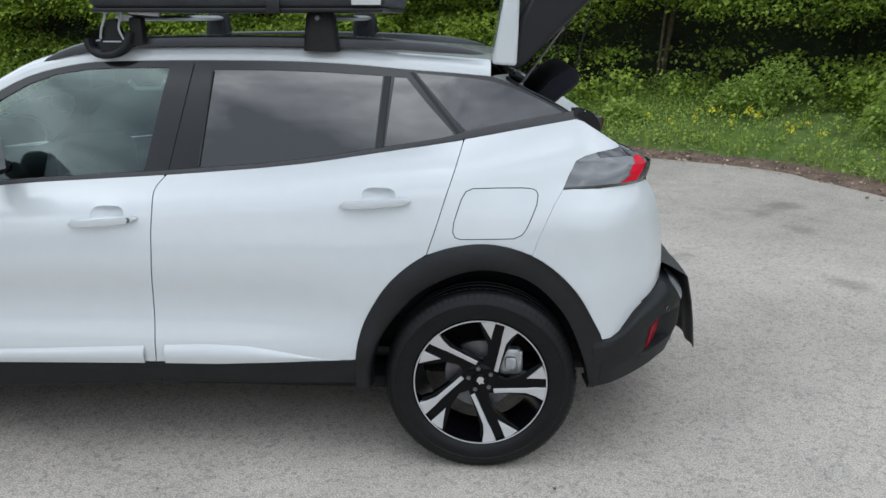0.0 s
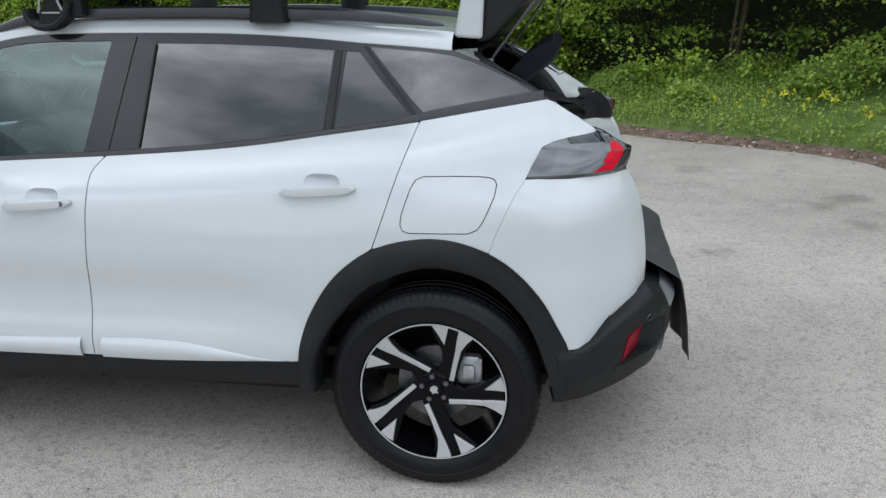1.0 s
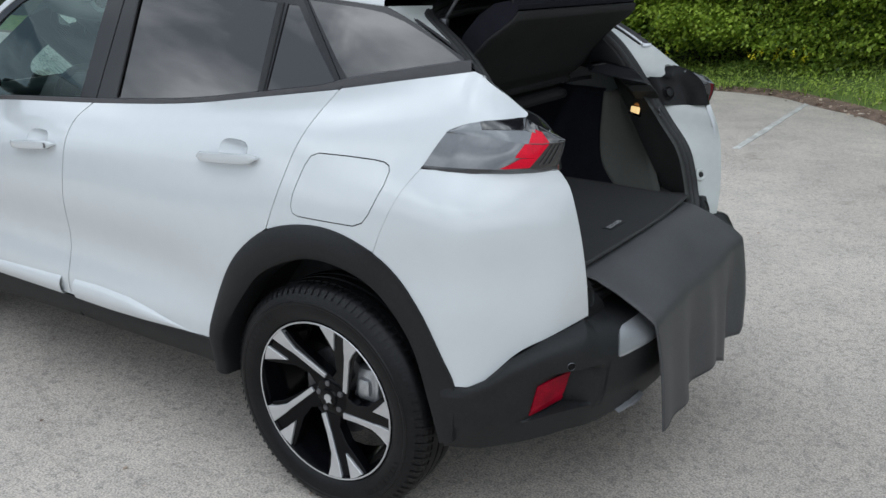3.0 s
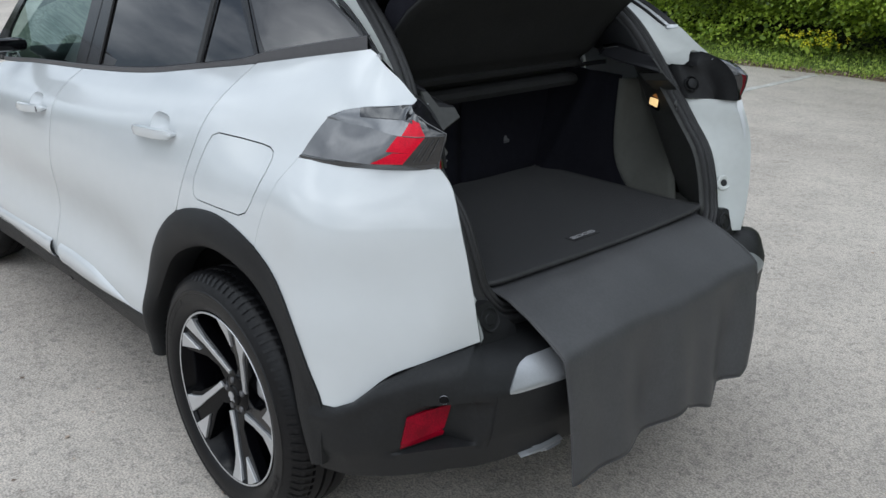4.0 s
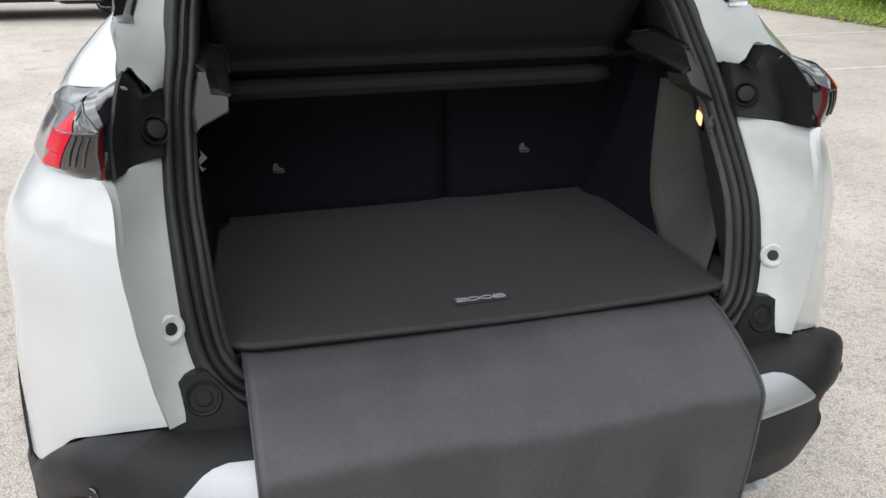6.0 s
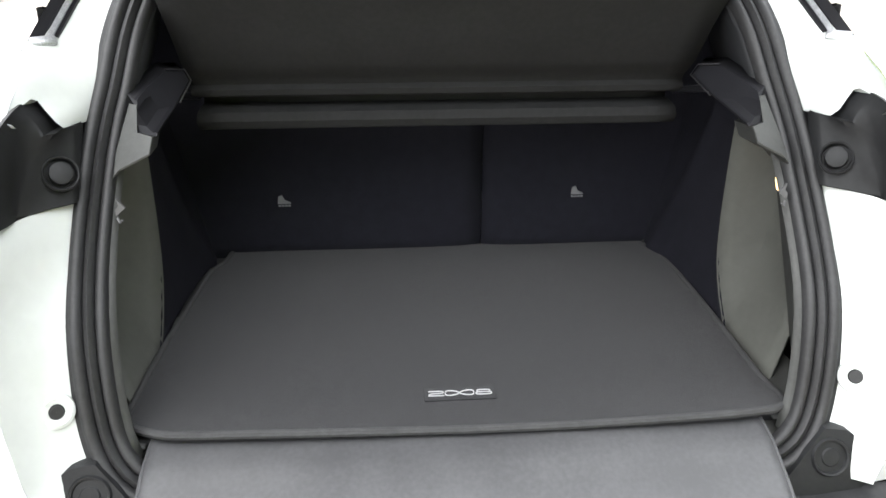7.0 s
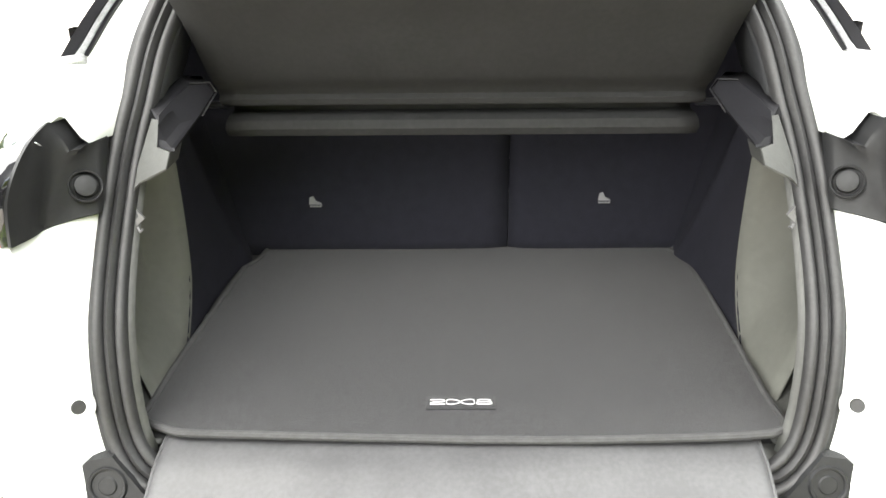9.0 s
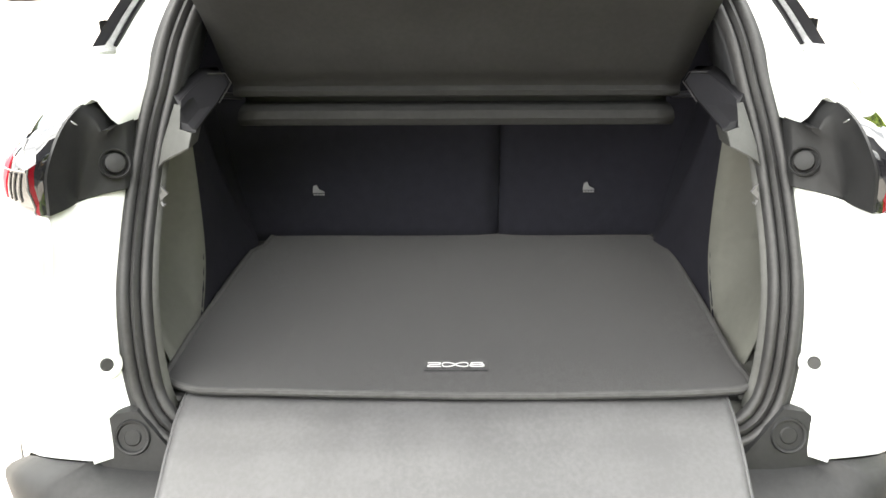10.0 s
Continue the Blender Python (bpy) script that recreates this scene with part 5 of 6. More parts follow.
# rear seat backs in two parts
for a, b in ((-.60, .104), (.110, .60)):
    rows = []
    for z in np.linspace(.74, 1.36, 14):
        rows.append([(-.085 - .012 * (z - .75) - .010 * max(0, (abs(2 * (y - a) / (b - a) - 1)) ** 12), y, z) for y in np.linspace(a, b, 17)])
    sheet("rear_seat_back", rows, SEAT, car, "dark cloth rear seat back", .02)
for y0, z0 in ((-.322, .880), (.317, .886)):
    g = Geo()
    g.add(*prism([(-.014, -.006), (-.012, .010), (-.004, .013), (.001, .002), (.012, -.003), (.014, -.006)], 0, .004, lambda u, w, q: (-.073 + q, y0 + u, z0 + .004 + w)))
    for k in range(4):
        g.add(*rbox((.003, .0055, .004), (-.0715, y0 - .010 + k * .0068, z0 - .007), .0005))
    make("anchor_label", g.v, g.f, ICON, car, "small white anchor label")

for sd in (-1, 1):
    # dark side wall by the wheel arch, grey felt pocket nearer the opening, plastic pillar trim
    front = Table([(.70, .345), (.752, .325), (.80, .278), (.86, .248), (.95, .240), (1.07, .242), (1.14, .246)], .02)
    rows = []
    for z in np.linspace(.735, 1.13, 15):
        k = (z - .735) / .395
        x1 = front(z)
        row = []
        for w in np.linspace(0, 1, 19):
            x = -.11 + (x1 + .11) * w
            y = float(np.interp(x, [-.11, 0, .12, .22, .35], [.472 + .088 * k, .489 + .073 * k, .503 + .037 * k, .509 + .012 * k, .507]))
            # the swage that runs from the seat's foot up to the shelf
            y -= .013 * math.exp(-((x - (-.045 + .155 * k)) / .026) ** 2)
            row.append((x, sd * y, z))
        rows.append(row + [(x1 + .004, sd * .511, z)])
    sheet("boot_side_wall", rows, SEAT, car, "dark carpeted boot side wall")
    rows = []
    for z in np.linspace(.740, 1.120, 14):
        k = (z - .740) / .380
        x0 = front(z)
        x1 = .302 + (1.10 - z) * .57
        ym = float(np.interp(z, [.740, .79, .84, .92], [.503, .535, .568, .588]))
        rows.append([(x0, sd * .507, z), (x0 + .015, sd * min(.530, ym), z), (x0 + .04, sd * (ym - .008), z), (x0 + (x1 - x0) * .5, sd * ym, z), (x1 - .03, sd * (ym - .004), z), (x1, sd * min(.558, ym), z)])
    sheet("boot_side_pocket", rows, POCKET, car, "grey felt lined side pocket", sharp=50)
    rows = []
    for z in np.linspace(.745, 1.175, 14):
        b = at_height(SIDE_SEAL, z)
        x1 = .302 + (1.10 - z) * .57
        rows.append([(x1 - .006, sd * .562, z), (x1 + .004, sd * .552, z), ((x1 + b[0]) / 2 - .01, sd * (.5 * b[1] + .5 * .552 - .016), z), (b[0] - .022, sd * (b[1] - .052), z), (b[0] - .010, sd * (b[1] - .046), z)])
    sheet("pillar_trim", rows, LINER, car, "black plastic pillar trim")
    # shelf support: the angled ledge and the dark beak on it, solid and crisp
    def wedge(name, pts, back, mat, label):
        n = len(pts)
        fr = [Vector((x, sd * y, z)) for x, y, z in pts]
        c = sum(fr, Vector()) / n
        bk = [p + Vector((back[0], sd * back[1], back[2])) for p in fr]
        inn = [c + (p - c) * .94 + Vector((.0025, -sd * .001, .002)) for p in fr]
        verts = inn + fr + bk
        faces = [tuple(range(n))] + [(i, (i + 1) % n, (i + 1) % n + n, i + n) for i in range(n)] + [(i + n, (i + 1) % n + n, (i + 1) % n + 2 * n, i + 2 * n) for i in range(n)] + [tuple(range(3 * n - 1, 2 * n - 1, -1))]
        return recalc(make(name, verts, faces, mat, car, label, sharp=30))
    wedge("ledge", [(.464, .498, 1.112), (.462, .489, 1.122), (.466, .442, 1.146), (.445, .440, 1.166), (.419, .468, 1.166), (.380, .474, 1.200), (.376, .486, 1.200), (.428, .500, 1.14)], (-.09, .012, -.012), LINER, "angled grey plastic shelf ledge")
    wedge("shelf_support", [(.378, .476, 1.204), (.33, .470, 1.214), (.268, .456, 1.226), (.224, .436, 1.218), (.213, .430, 1.200), (.30, .432, 1.184), (.440, .436, 1.166), (.415, .470, 1.166)], (-.02, .018, .01), BEAK, "dark beak-shaped shelf support")
    # added steel tube that draws the glint on the beak's edge
    make("support_glint", *tube([(.265, sd * .455, 1.2285), (.224, sd * .434, 1.2205), (.211, sd * .428, 1.200), (.30, sd * .430, 1.183)], .0013, 6), STEEL, car, "thin bright edge")
    # upper quarter trim inside
    rows = [[(b[0] - d, sd * (b[1] - e), z + u) for d, e, u in ((.010, .043, 0), (.03, .050, .0), (.12, .045, .02), (.30, .025, .05))] for z, b in ((z, at_height(SIDE_SEAL, z)) for z in np.linspace(1.165, 1.43, 10))]
    sheet("upper_trim", rows, CABIN, car, "dark upper side trim")
    # hook: a small bright arrow-shaped clip with a lip below
    g = Geo()
    g.add(*prism([(-.004, -.013), (.010, -.001), (-.001, .013), (.001, .003), (-.004, -.003)], 0, .005, lambda u, w, q: (.468 + q, sd * (.495 - u), 1.072 + w)))
    g.add(*tube([(.471, sd * .498, 1.056), (.475, sd * .494, 1.050), (.475, sd * .490, 1.054)], .0022, 6))
    make("bag_hook", g.v, g.f, HOOK, car, "small grey bag hook")
# lit lamp on the side wall
g = Geo().add(*rbox((.042, .012, .026), (.362, .544, 1.055), .003, rot=Euler((0, .12, -.38)).to_matrix()))
make("boot_lamp", g.v, g.f, lit, car, "lit amber boot lamp")
make("lamp_cap", *rbox((.042, .012, .020), (.362, .544, 1.081), .003, rot=Euler((0, .12, -.38)).to_matrix()), dim, car, "amber upper half of the boot lamp")
make("lamp_bezel", *rbox((.060, .010, .072), (.362, .548, 1.068), .004, rot=Euler((0, .12, -.38)).to_matrix()), GLOSS_BLACK, car)
# parcel shelf, lifted
shelf = thing("parcel_shelf", "dark grey felt parcel shelf tilted up over the boot", "parcel shelf")
rows = []
SHELF_FACE = [(.078, 1.094, .434), (.096, 1.090, .441), (.112, 1.095, .444), (.119, 1.107, .446), (.114, 1.119, .444), (.098, 1.125, .441), (.070, 1.128, .438), (.070, 1.150, .438), (.108, 1.153, .446), (.124, 1.158, .448), (.128, 1.166, .448), (.120, 1.174, .448), (.130, 1.190, .448),
              (.150, 1.203, .448), (.172, 1.222, .449), (.212, 1.282, .454), (.256, 1.334, .458), (.300, 1.374, .460), (.338, 1.402, .455), (.362, 1.424, .442), (.370, 1.446, .425)]
for x, z, hw in SHELF_FACE:
    rows.append([(x, hw * u, z) for u in np.linspace(-1, 1, 21)])
sheet("shelf_panel", rows, SHELF, shelf, thick=.008, sharp=25)
TOP_FACE = [(.368, 1.462, .425), (.345, 1.474, .445), (.310, 1.466, .455), (.262, 1.434, .456), (.215, 1.384, .453), (.175, 1.318, .449), (.150, 1.250, .447), (.140, 1.208, .446)]
top_rows = [[(x - .004, y, z + .005) for x, y, z in rows[-1]]]
for x, z, hw in TOP_FACE:
    top_rows.append([(x, hw * u, z + .006 * (1 - u * u)) for u in np.linspace(-1, 1, 21)])
low_rows = [[(x - .003, y, z + .004) for x, y, z in rows[k]] for k in (20, 19, 18, 17, 16, 15, 14, 13)]
sides = Geo()
sides.add(*loft(top_rows))
for e in (0, -1):
    sides.add(*loft([[p[e], q[e]] for p, q in zip(low_rows, top_rows[1:])]))
recalc(make("shelf_top", sides.v, sides.f, SEAT, shelf, "black quilted upper side"))
for sd in (-1, 1):
    make("shelf_pivot", *tube([(.105, sd * .44, 1.15), (.16, sd * .475, 1.165), (.20, sd * .485, 1.172)], .007, 8), TRIM, shelf)
    make("shelf_cord", *tube([(.352, sd * .43, 1.46), (.365, sd * .46, 1.56), (.40, sd * .475, 1.72)], .0025, 6), RUBBER, shelf, "black lifting cord")

# ---- boot mat with its bumper apron ----
mat_thing = thing("boot_mat", "black carpet boot mat with bound edge and model badge", "boot mat")
outline = [(-.105, -.437), (-.10, 0), (-.108, .462), (-.060, .468), (-.042, .490), (-.033, .497), (.25, .497), (.489, .490), (.57, .492), (.600, .478), (.614, .42), (.620, .2), (.616, 0), (.606, -.373), (.594, -.455), (.562, -.503), (.535, -.508), (.298, -.497), (.04, -.475), (.016, -.472), (-.02, -.452), (-.06, -.445)]
ol = curve2(outline + outline[:1], 0.02)[:-1]


def mat_z(x, y):
    return .766 + .010 * max(0, (x - .5) / .1) ** 2 * (.3 + abs(y)) + .0015 * noise.noise(Vector((x * 5, y * 5, 3)))


panel("carpet", ol, lambda x, y: (x, y, mat_z(x, y)), CARPET, mat_thing, grid=.04, depth=.012, inward=lambda p: (0, 0, -1))
pts = [(x, y, mat_z(x, y) - .003) for x, y in ol]
make("binding", *tube(pts + pts[:1], .0065, 8), MAT_BIND, mat_thing, "grey bound edge")
make("badge_patch", *rbox((.036, .112, .003), (.522, -.006, mat_z(.52, 0) + .0012), .001), CARPET, mat_thing, "black woven badge patch")


def ribbon(path, w, closed):
    """A flat raised stroke along a path on the patch: across is y, along the mat is x."""
    p = [np.array(q, float) for q in path]
    rows, n = [], len(p)
    for i in range(n):
        a_, b_ = (p[(i - 1) % n], p[(i + 1) % n]) if closed else (p[max(i - 1, 0)], p[min(i + 1, n - 1)])
        d = (b_ - a_) / (np.linalg.norm(b_ - a_) + 1e-9)
        nn = np.array((-d[1], d[0])) * w
        rows.append([(.522 - q[1], -.006 + q[0], mat_z(.52, 0) + h) for q, h in ((p[i] - nn, .0028), (p[i] - nn * .8, .0042), (p[i] + nn * .8, .0042), (p[i] + nn, .0028))])
    if closed:
        rows.append(rows[0])
    return loft(rows)


def rounded(cx, cy, w, h, k=3.0, n=36):
    return [(cx + w * math.copysign(abs(math.cos(a)) ** (2 / k), math.cos(a)), cy + h * math.copysign(abs(math.sin(a)) ** (2 / k), math.sin(a))) for a in (2 * math.pi * j / n for j in range(n))]


g = Geo()
g.add(*ribbon([(-.049, .0058), (-.032, .0062), (-.0265, .0050), (-.0255, .0030), (-.027, .0008), (-.032, .0), (-.044, -.0006), (-.0485, -.0025), (-.0495, -.0062), (-.025, -.0062)], .00075, False))
g.add(*ribbon([(-.0005 + .0225 * math.cos(a), .0066 * math.copysign(abs(math.sin(2 * a)) ** .6, math.sin(2 * a))) for a in (2 * math.pi * j / 96 for j in range(96))], .00075, True))
g.add(*ribbon(rounded(.0375, .0032, .0105, .0030), .0007, True))
g.add(*ribbon(rounded(.0375, -.0032, .0125, .0032), .0007, True))
recalc(make("badge_number", g.v, g.f, BADGE_THREAD, mat_thing, "white embroidered number 2008"))

# the apron: from under the mat over the sill and down the bumper
def apron(u, v):
    """u -1..1 across, v metres along the cloth."""
    y0 = -.455 + (u + 1) / 2 * .905
    prof = [(.0, .555, .752), (.05, .605, .756), (.10, .655, .751), (.17, .722, .726), (.235, .783, .694), (.27, .815, .673), (.286, .829, .663), (.294, .834, .656), (.33, .840, .620), (.40, .850, .550), (.50, .858, .450), (.62, .867, .330), (.72, .873, .230)]
    x = np.interp(v, [p[0] for p in prof], [p[1] for p in prof])
    z = np.interp(v, [p[0] for p in prof], [p[2] for p in prof])
    drop = max(0, v - .27)
    fold = (.012 * math.sin(u * 7 + .6) + .010 * math.sin(u * 13 + 2)) * min(1, drop * 5)
    wave = .004 * math.sin(y0 * 9 + v * 14) * min(1, v * 8) * (v < .3) + .003 * noise.noise(Vector((u * 3, v * 9, 2)))
    y = y0 * (1 - .04 * (u + 1) / 2 * min(1, v / .28)) - .006 * (1 - u) / 2 - drop * .30 * max(0, u) ** 1.5
    return (x + fold + .030 * drop, y, z + wave)


def hem(u):
    """Length of cloth at each place across: it hangs unevenly."""
    return float(np.interp(u, [-1, -.6, -.2, .10, .14, .50, .62, .66, .9, 1], [.600, .605, .60, .585, .60, .645, .65, .60, .595, .57]))


rows = []
us = list(np.linspace(-1, 1, 61))
for k in range(41):
    rows.append([apron(u, hem(u) * (k / 40) ** .85) for u in us])
apr = sheet("bumper_apron", rows, CLOTH, mat_thing, "black coated cloth hanging over the bumper", .0025, 60)
edge_pts = [apron(-1, hem(-1) * (k / 40) ** .85) for k in range(41)] + [apron(u, hem(u)) for u in us[1:]] + [apron(1, hem(1) * (k / 40) ** .85) for k in range(39, -1, -1)]
make("apron_hem", *tube(edge_pts, .0025, 6), CLOTH, apr)

# ---- open tailgate ----
gate = new("tailgate")
gate.parent = car
gate["label"] = "white tailgate standing open above the boot"
g = Geo()
P = lambda x, z, y: (x, y, z)
v, f = prism([(.030, 1.496), (.124, 1.490), (.128, 1.60), (.130, 1.74), (.165, 1.95), (.135, 2.02), (.100, 1.90), (.066, 1.70)], -.545, .545, P)
sp = recalc(make("spoiler", v, f, PAINT, gate, "white roof spoiler"))
m = sp.modifiers.new("round", 'BEVEL')
m.width, m.segments = .012, 3
m.limit_method = 'ANGLE'
v, f = prism([(.100, 1.478), (.152, 1.484), (.198, 1.535), (.300, 1.640), (.46, 1.80), (.62, 2.02), (.71, 2.30), (.65, 2.33), (.53, 2.10), (.36, 1.90), (.17, 1.74), (.132, 1.66)], -1, 1, lambda x, z, q: (x, q * float(np.interp(x, [.10, .30, .46, .62, .71], [.52, .535, .575, .625, .635])), z))
gi = recalc(make("inner_trim", v, f, TRIM, gate, "dark inner tailgate trim"))
m = gi.modifiers.new("round", 'BEVEL')
m.width, m.segments = .02, 3
m.limit_method = 'ANGLE'
v, f = prism([(.172, 1.752), (.36, 1.912), (.53, 2.112), (.52, 2.12), (.35, 1.92), (.165, 1.76)], -.50, .50, P)
make("rear_window", v, f, GLASS_DARK, gate, "dark rear window")
rows = [[(x + .05 * (1 - u * u), .56 * u, z) for u in np.linspace(-1, 1, 17)] for x, z in ((.50, 2.13), (.56, 2.22), (.62, 2.33), (.66, 2.42), (.63, 2.44))]
recalc(make("outer_panel", *loft(rows), PAINT, gate))
for sd in (-1, 1):
    make("gas_strut", *tube([(.142, sd * .445, 1.412), (.26, sd * .455, 1.576), (.50, sd * .47, 1.91)], .0055, 10), STEEL, gate, "thin gas strut")
    make("strut_body", *tube([(.30, sd * .458, 1.632), (.50, sd * .47, 1.911)], .010, 10), TRIM, gate)
    make("strut_ball", *rbox((.026, .022, .026), (.142, sd * .445, 1.410), .006), STEEL, gate)
    make("hinge", *tube([(.02, sd * .36, 1.50), (.06, sd * .36, 1.53), (.10, sd * .36, 1.53)], .014, 8), PAINT, gate)
# header below the hinges, coloured black for the shade under the tailgate
rows = [[(x, .45 * u, z - .012 * u * u) for u in np.linspace(-1, 1, 17)] for x, z in ((.030, 1.50), (.060, 1.478), (.085, 1.462), (.075, 1.445))]
recalc(make("roof_header", *loft(rows), TRIM, car))


# ---- wheels ----
def wheel_meshes():
    R = .358
    # tyre: side wall, shoulder and grooved tread; y runs outward
    prof = [(.241, .070), (.249, .088), (.261, .099), (.283, .1065), (.303, .106), (.305, .1075), (.312, .1075), (.314, .104), (.332, .096), (.345, .086), (.353, .076), (.356, .066)]
    tread = []
    for y0, y1 in ((.066, .046), (.036, .010), (.000, -.026), (-.036, -.066)):
        tread += [(R - .0015 - abs(y0) * .03, y0), (R - abs(y0 + y1) * .012, (y0 + y1) / 2), (R - .0015 - abs(y1) * .03, y1), (R - .010, y1 - .001), (R - .010, y1 - .008)]
    tread = tread[:-2]
    prof += tread + [(.353, -.076), (.333, -.096), (.283, -.107), (.249, -.09), (.241, -.07)]
    tv, tf = lathe(prof, 96)
    g = Geo().add(tv, tf)
    # shoulder blocks and raised side wall marks
    for k in range(88):
        a = 2 * math.pi * k / 88
        w = .012
        pts = []
        for da in (-w, w):
            for r, y in ((.335, .0965), (.3505, .0815), (.3578, .062), (.3600, .050), (.3600, .040)):
                pts.append(((r + .0012) * math.cos(a + da + (y - .09) * .5), y + .0012, (r + .0012) * math.sin(a + da + (y - .09) * .5)))
        n = 5
        fc = [(i, i + 1, n + i + 1, n + i) for i in range(n - 1)]
        g.add(pts, fc)
    # raised marks on the side wall, in two groups
    for c0 in (2.2, 5.3):
        for k in range(9):
            a0, a1 = c0 + k * .075, c0 + k * .075 + (.045 if k % 3 else .06)
            g.add([(r * math.cos(t), y, r * math.sin(t)) for t in (a0, (a0 + a1) / 2, a1) for r, y in ((.284, .1078), (.300, .1076))], [(0, 1, 3, 2), (2, 3, 5, 4)])
    tyre = bpy.data.meshes.new("tyre")
    tyre.from_pydata(g.v, [], g.f)
    tyre.materials.append(TYRE)
    rim_v, rim_f = lathe([(.250, .084), (.2535, .090), (.251, .094), (.244, .094), (.241, .088), (.236, .06), (.219, .02), (.214, -.06), (.243, -.09)], 80)
    lip_v, lip_f = lathe([(.2440, .0945), (.2480, .0955), (.2500, .093)], 80)
    # one spoke of five: a straight machined blade, a short one beside it, gloss black between
    dish = lambda r: .052 + .036 * (r / .245) ** 1.6

    def solid(poly, lift, deep):
        n = len(poly)
        top = [(x, dish(math.hypot(x, z)) + lift, z) for x, z in poly]
        low = [(x, dish(math.hypot(x, z)) + lift - deep, z) for x, z in poly]
        q = shrink(poly, .0012)
        top2 = [(x, dish(math.hypot(x, z)) + lift + .0012, z) for x, z in q]
        fc = [tuple(range(2 * n, 3 * n))]
        fc += [(i, (i + 1) % n, 2 * n + (i + 1) % n, 2 * n + i) for i in range(n)]
        fc += [(i, n + i, n + (i + 1) % n, (i + 1) % n) for i in range(n)]
        return top + low + top2, fc
    blade = [(-.190, .154), (-.173, .175), (-.153, .193), (-.137, .163), (-.114, .135), (-.062, .103), (-.010, .073), (-.018, .059), (-.070, .088), (-.121, .117), (-.150, .131)]
    short = [(-.2285, .074), (-.2225, .100), (-.211, .125), (-.182, .107), (-.149, .088), (-.188, .082)]
    broad = [(-.137, .187), (-.184, .160), (-.237, .064), (-.192, .066), (-.128, .070), (-.080, .055), (-.055, .019), (-.021, .043), (.010, .062), (-.006, .074), (-.064, .114), (-.112, .151)]
    hub_v, hub_f = lathe([(.0001, .068), (.022, .068), (.027, .066), (.030, .060), (.048, .058), (.060, .052), (.066, .03)], 40)
    emblem = prism([(-.012, .008), (-.004, .015), (.008, .014), (.014, .006), (.010, -.002), (.015, -.012), (.004, -.010), (-.004, -.016), (-.008, -.006), (-.014, -.004)], .0685, .071, lambda x, z, y: (x, y, z))
    nv, nf = lathe([(.0001, .062), (.008, .062), (.0095, .059), (.0095, .045)], 12)
    nut = ([(x + .044 * math.cos(1.75), y, z + .044 * math.sin(1.75)) for x, y, z in nv], nf)
    disc_v, disc_f = lathe([(.06, .02), (.07, .006), (.135, .006), (.137, -.006), (.07, -.008)], 48)
    cal = Geo()
    cal.add(*rbox((.085, .05, .11), (.112, .006, .060), .02))
    cal.add(*rbox((.045, .03, .055), (.113, .030, .058), .012))
    cal.add(*rbox((.02, .02, .10), (.148, .02, .055), .006))
    out = []
    for nm, geo, mm, count, lab in (("tyre", None, TYRE, 1, "black road tyre"), ("rim", (rim_v, rim_f), GLOSS_BLACK, 1, "gloss black alloy rim"), ("rim_lip", (lip_v, lip_f), SILVER, 1, "machined rim edge"),
                                    ("spoke", solid(broad, -.004, .030), GLOSS_BLACK, 5, "gloss black spoke"), ("blade_face", solid(blade, .0045, .016), SILVER, 5, "machined silver spoke face"), ("short_face", solid(short, .0045, .016), SILVER, 5, "machined silver spoke face"),
                                    ("hub_cap", (hub_v, hub_f), GLOSS_BLACK, 1, "black hub cap"), ("emblem", emblem, SILVER, 1, "plain silver emblem"), ("wheel_nut", nut, STEEL, 5, ""),
                                    ("brake_disc", (disc_v, disc_f), STEEL, 1, "steel brake disc"), ("brake_caliper", (cal.v, cal.f), ALLOY, 1, "bare alloy brake caliper")):
        if geo is None:
            me = tyre
        else:
            me = bpy.data.meshes.new(nm)
            me.from_pydata([tuple(q) for q in geo[0]], [], geo[1])
            me.materials.append(mm)
        bm = bmesh.new()
        bm.from_mesh(me)
        bmesh.ops.recalc_face_normals(bm, faces=bm.faces)
        bm.to_mesh(me)
        bm.free()
        me.shade_smooth()
        me.set_sharp_from_angle(angle=radians(35))
        out.append((nm, me, count, lab))
    return out


WHEEL = wheel_meshes()


def put_wheel(m, parent, pieces):
    w = new("wheel")
    w.parent = parent
    w.matrix_basis = m
    for nm, me, count, lab in pieces:
        for k in range(count):
            ob = new(nm, me)
            ob.parent = w
            ob.matrix_basis = pose(0, 0, 0, 0, -72 * k, 0)
            if lab:
                ob["label"] = lab


for x, steer in ((0, 0), (-2.605, 17)):
    put_wheel(pose(x + .006, -.778, .355, 0, 0, 180 + steer) @ Matrix.Diagonal((-1, 1, 1, 1)), car, WHEEL)
    put_wheel(pose(x + .006, .778, .355, 0, 0, steer), car, WHEEL)

# ---- cabin seen through the glass ----
def seat(x, y, back_h=.62):
    s = Geo()
    s.add(*rbox((.52, .50, .16), (x - .25, y, .56), .05, 3))
    b = rbox((.14, .50, back_h), (x + .06, y, .93), .05, 3, Euler((0, .22, 0)).to_matrix())
    h = rbox((.10, .26, .17), (x + .17, y, 1.30), .04, 3, Euler((0, .2, 0)).to_matrix())
    ob = make("seat", s.v, s.f, CABIN, car, "dark cabin seat")
    make("seat_back", *b, CABIN, ob)
    make("head_rest", *h, CABIN, ob)


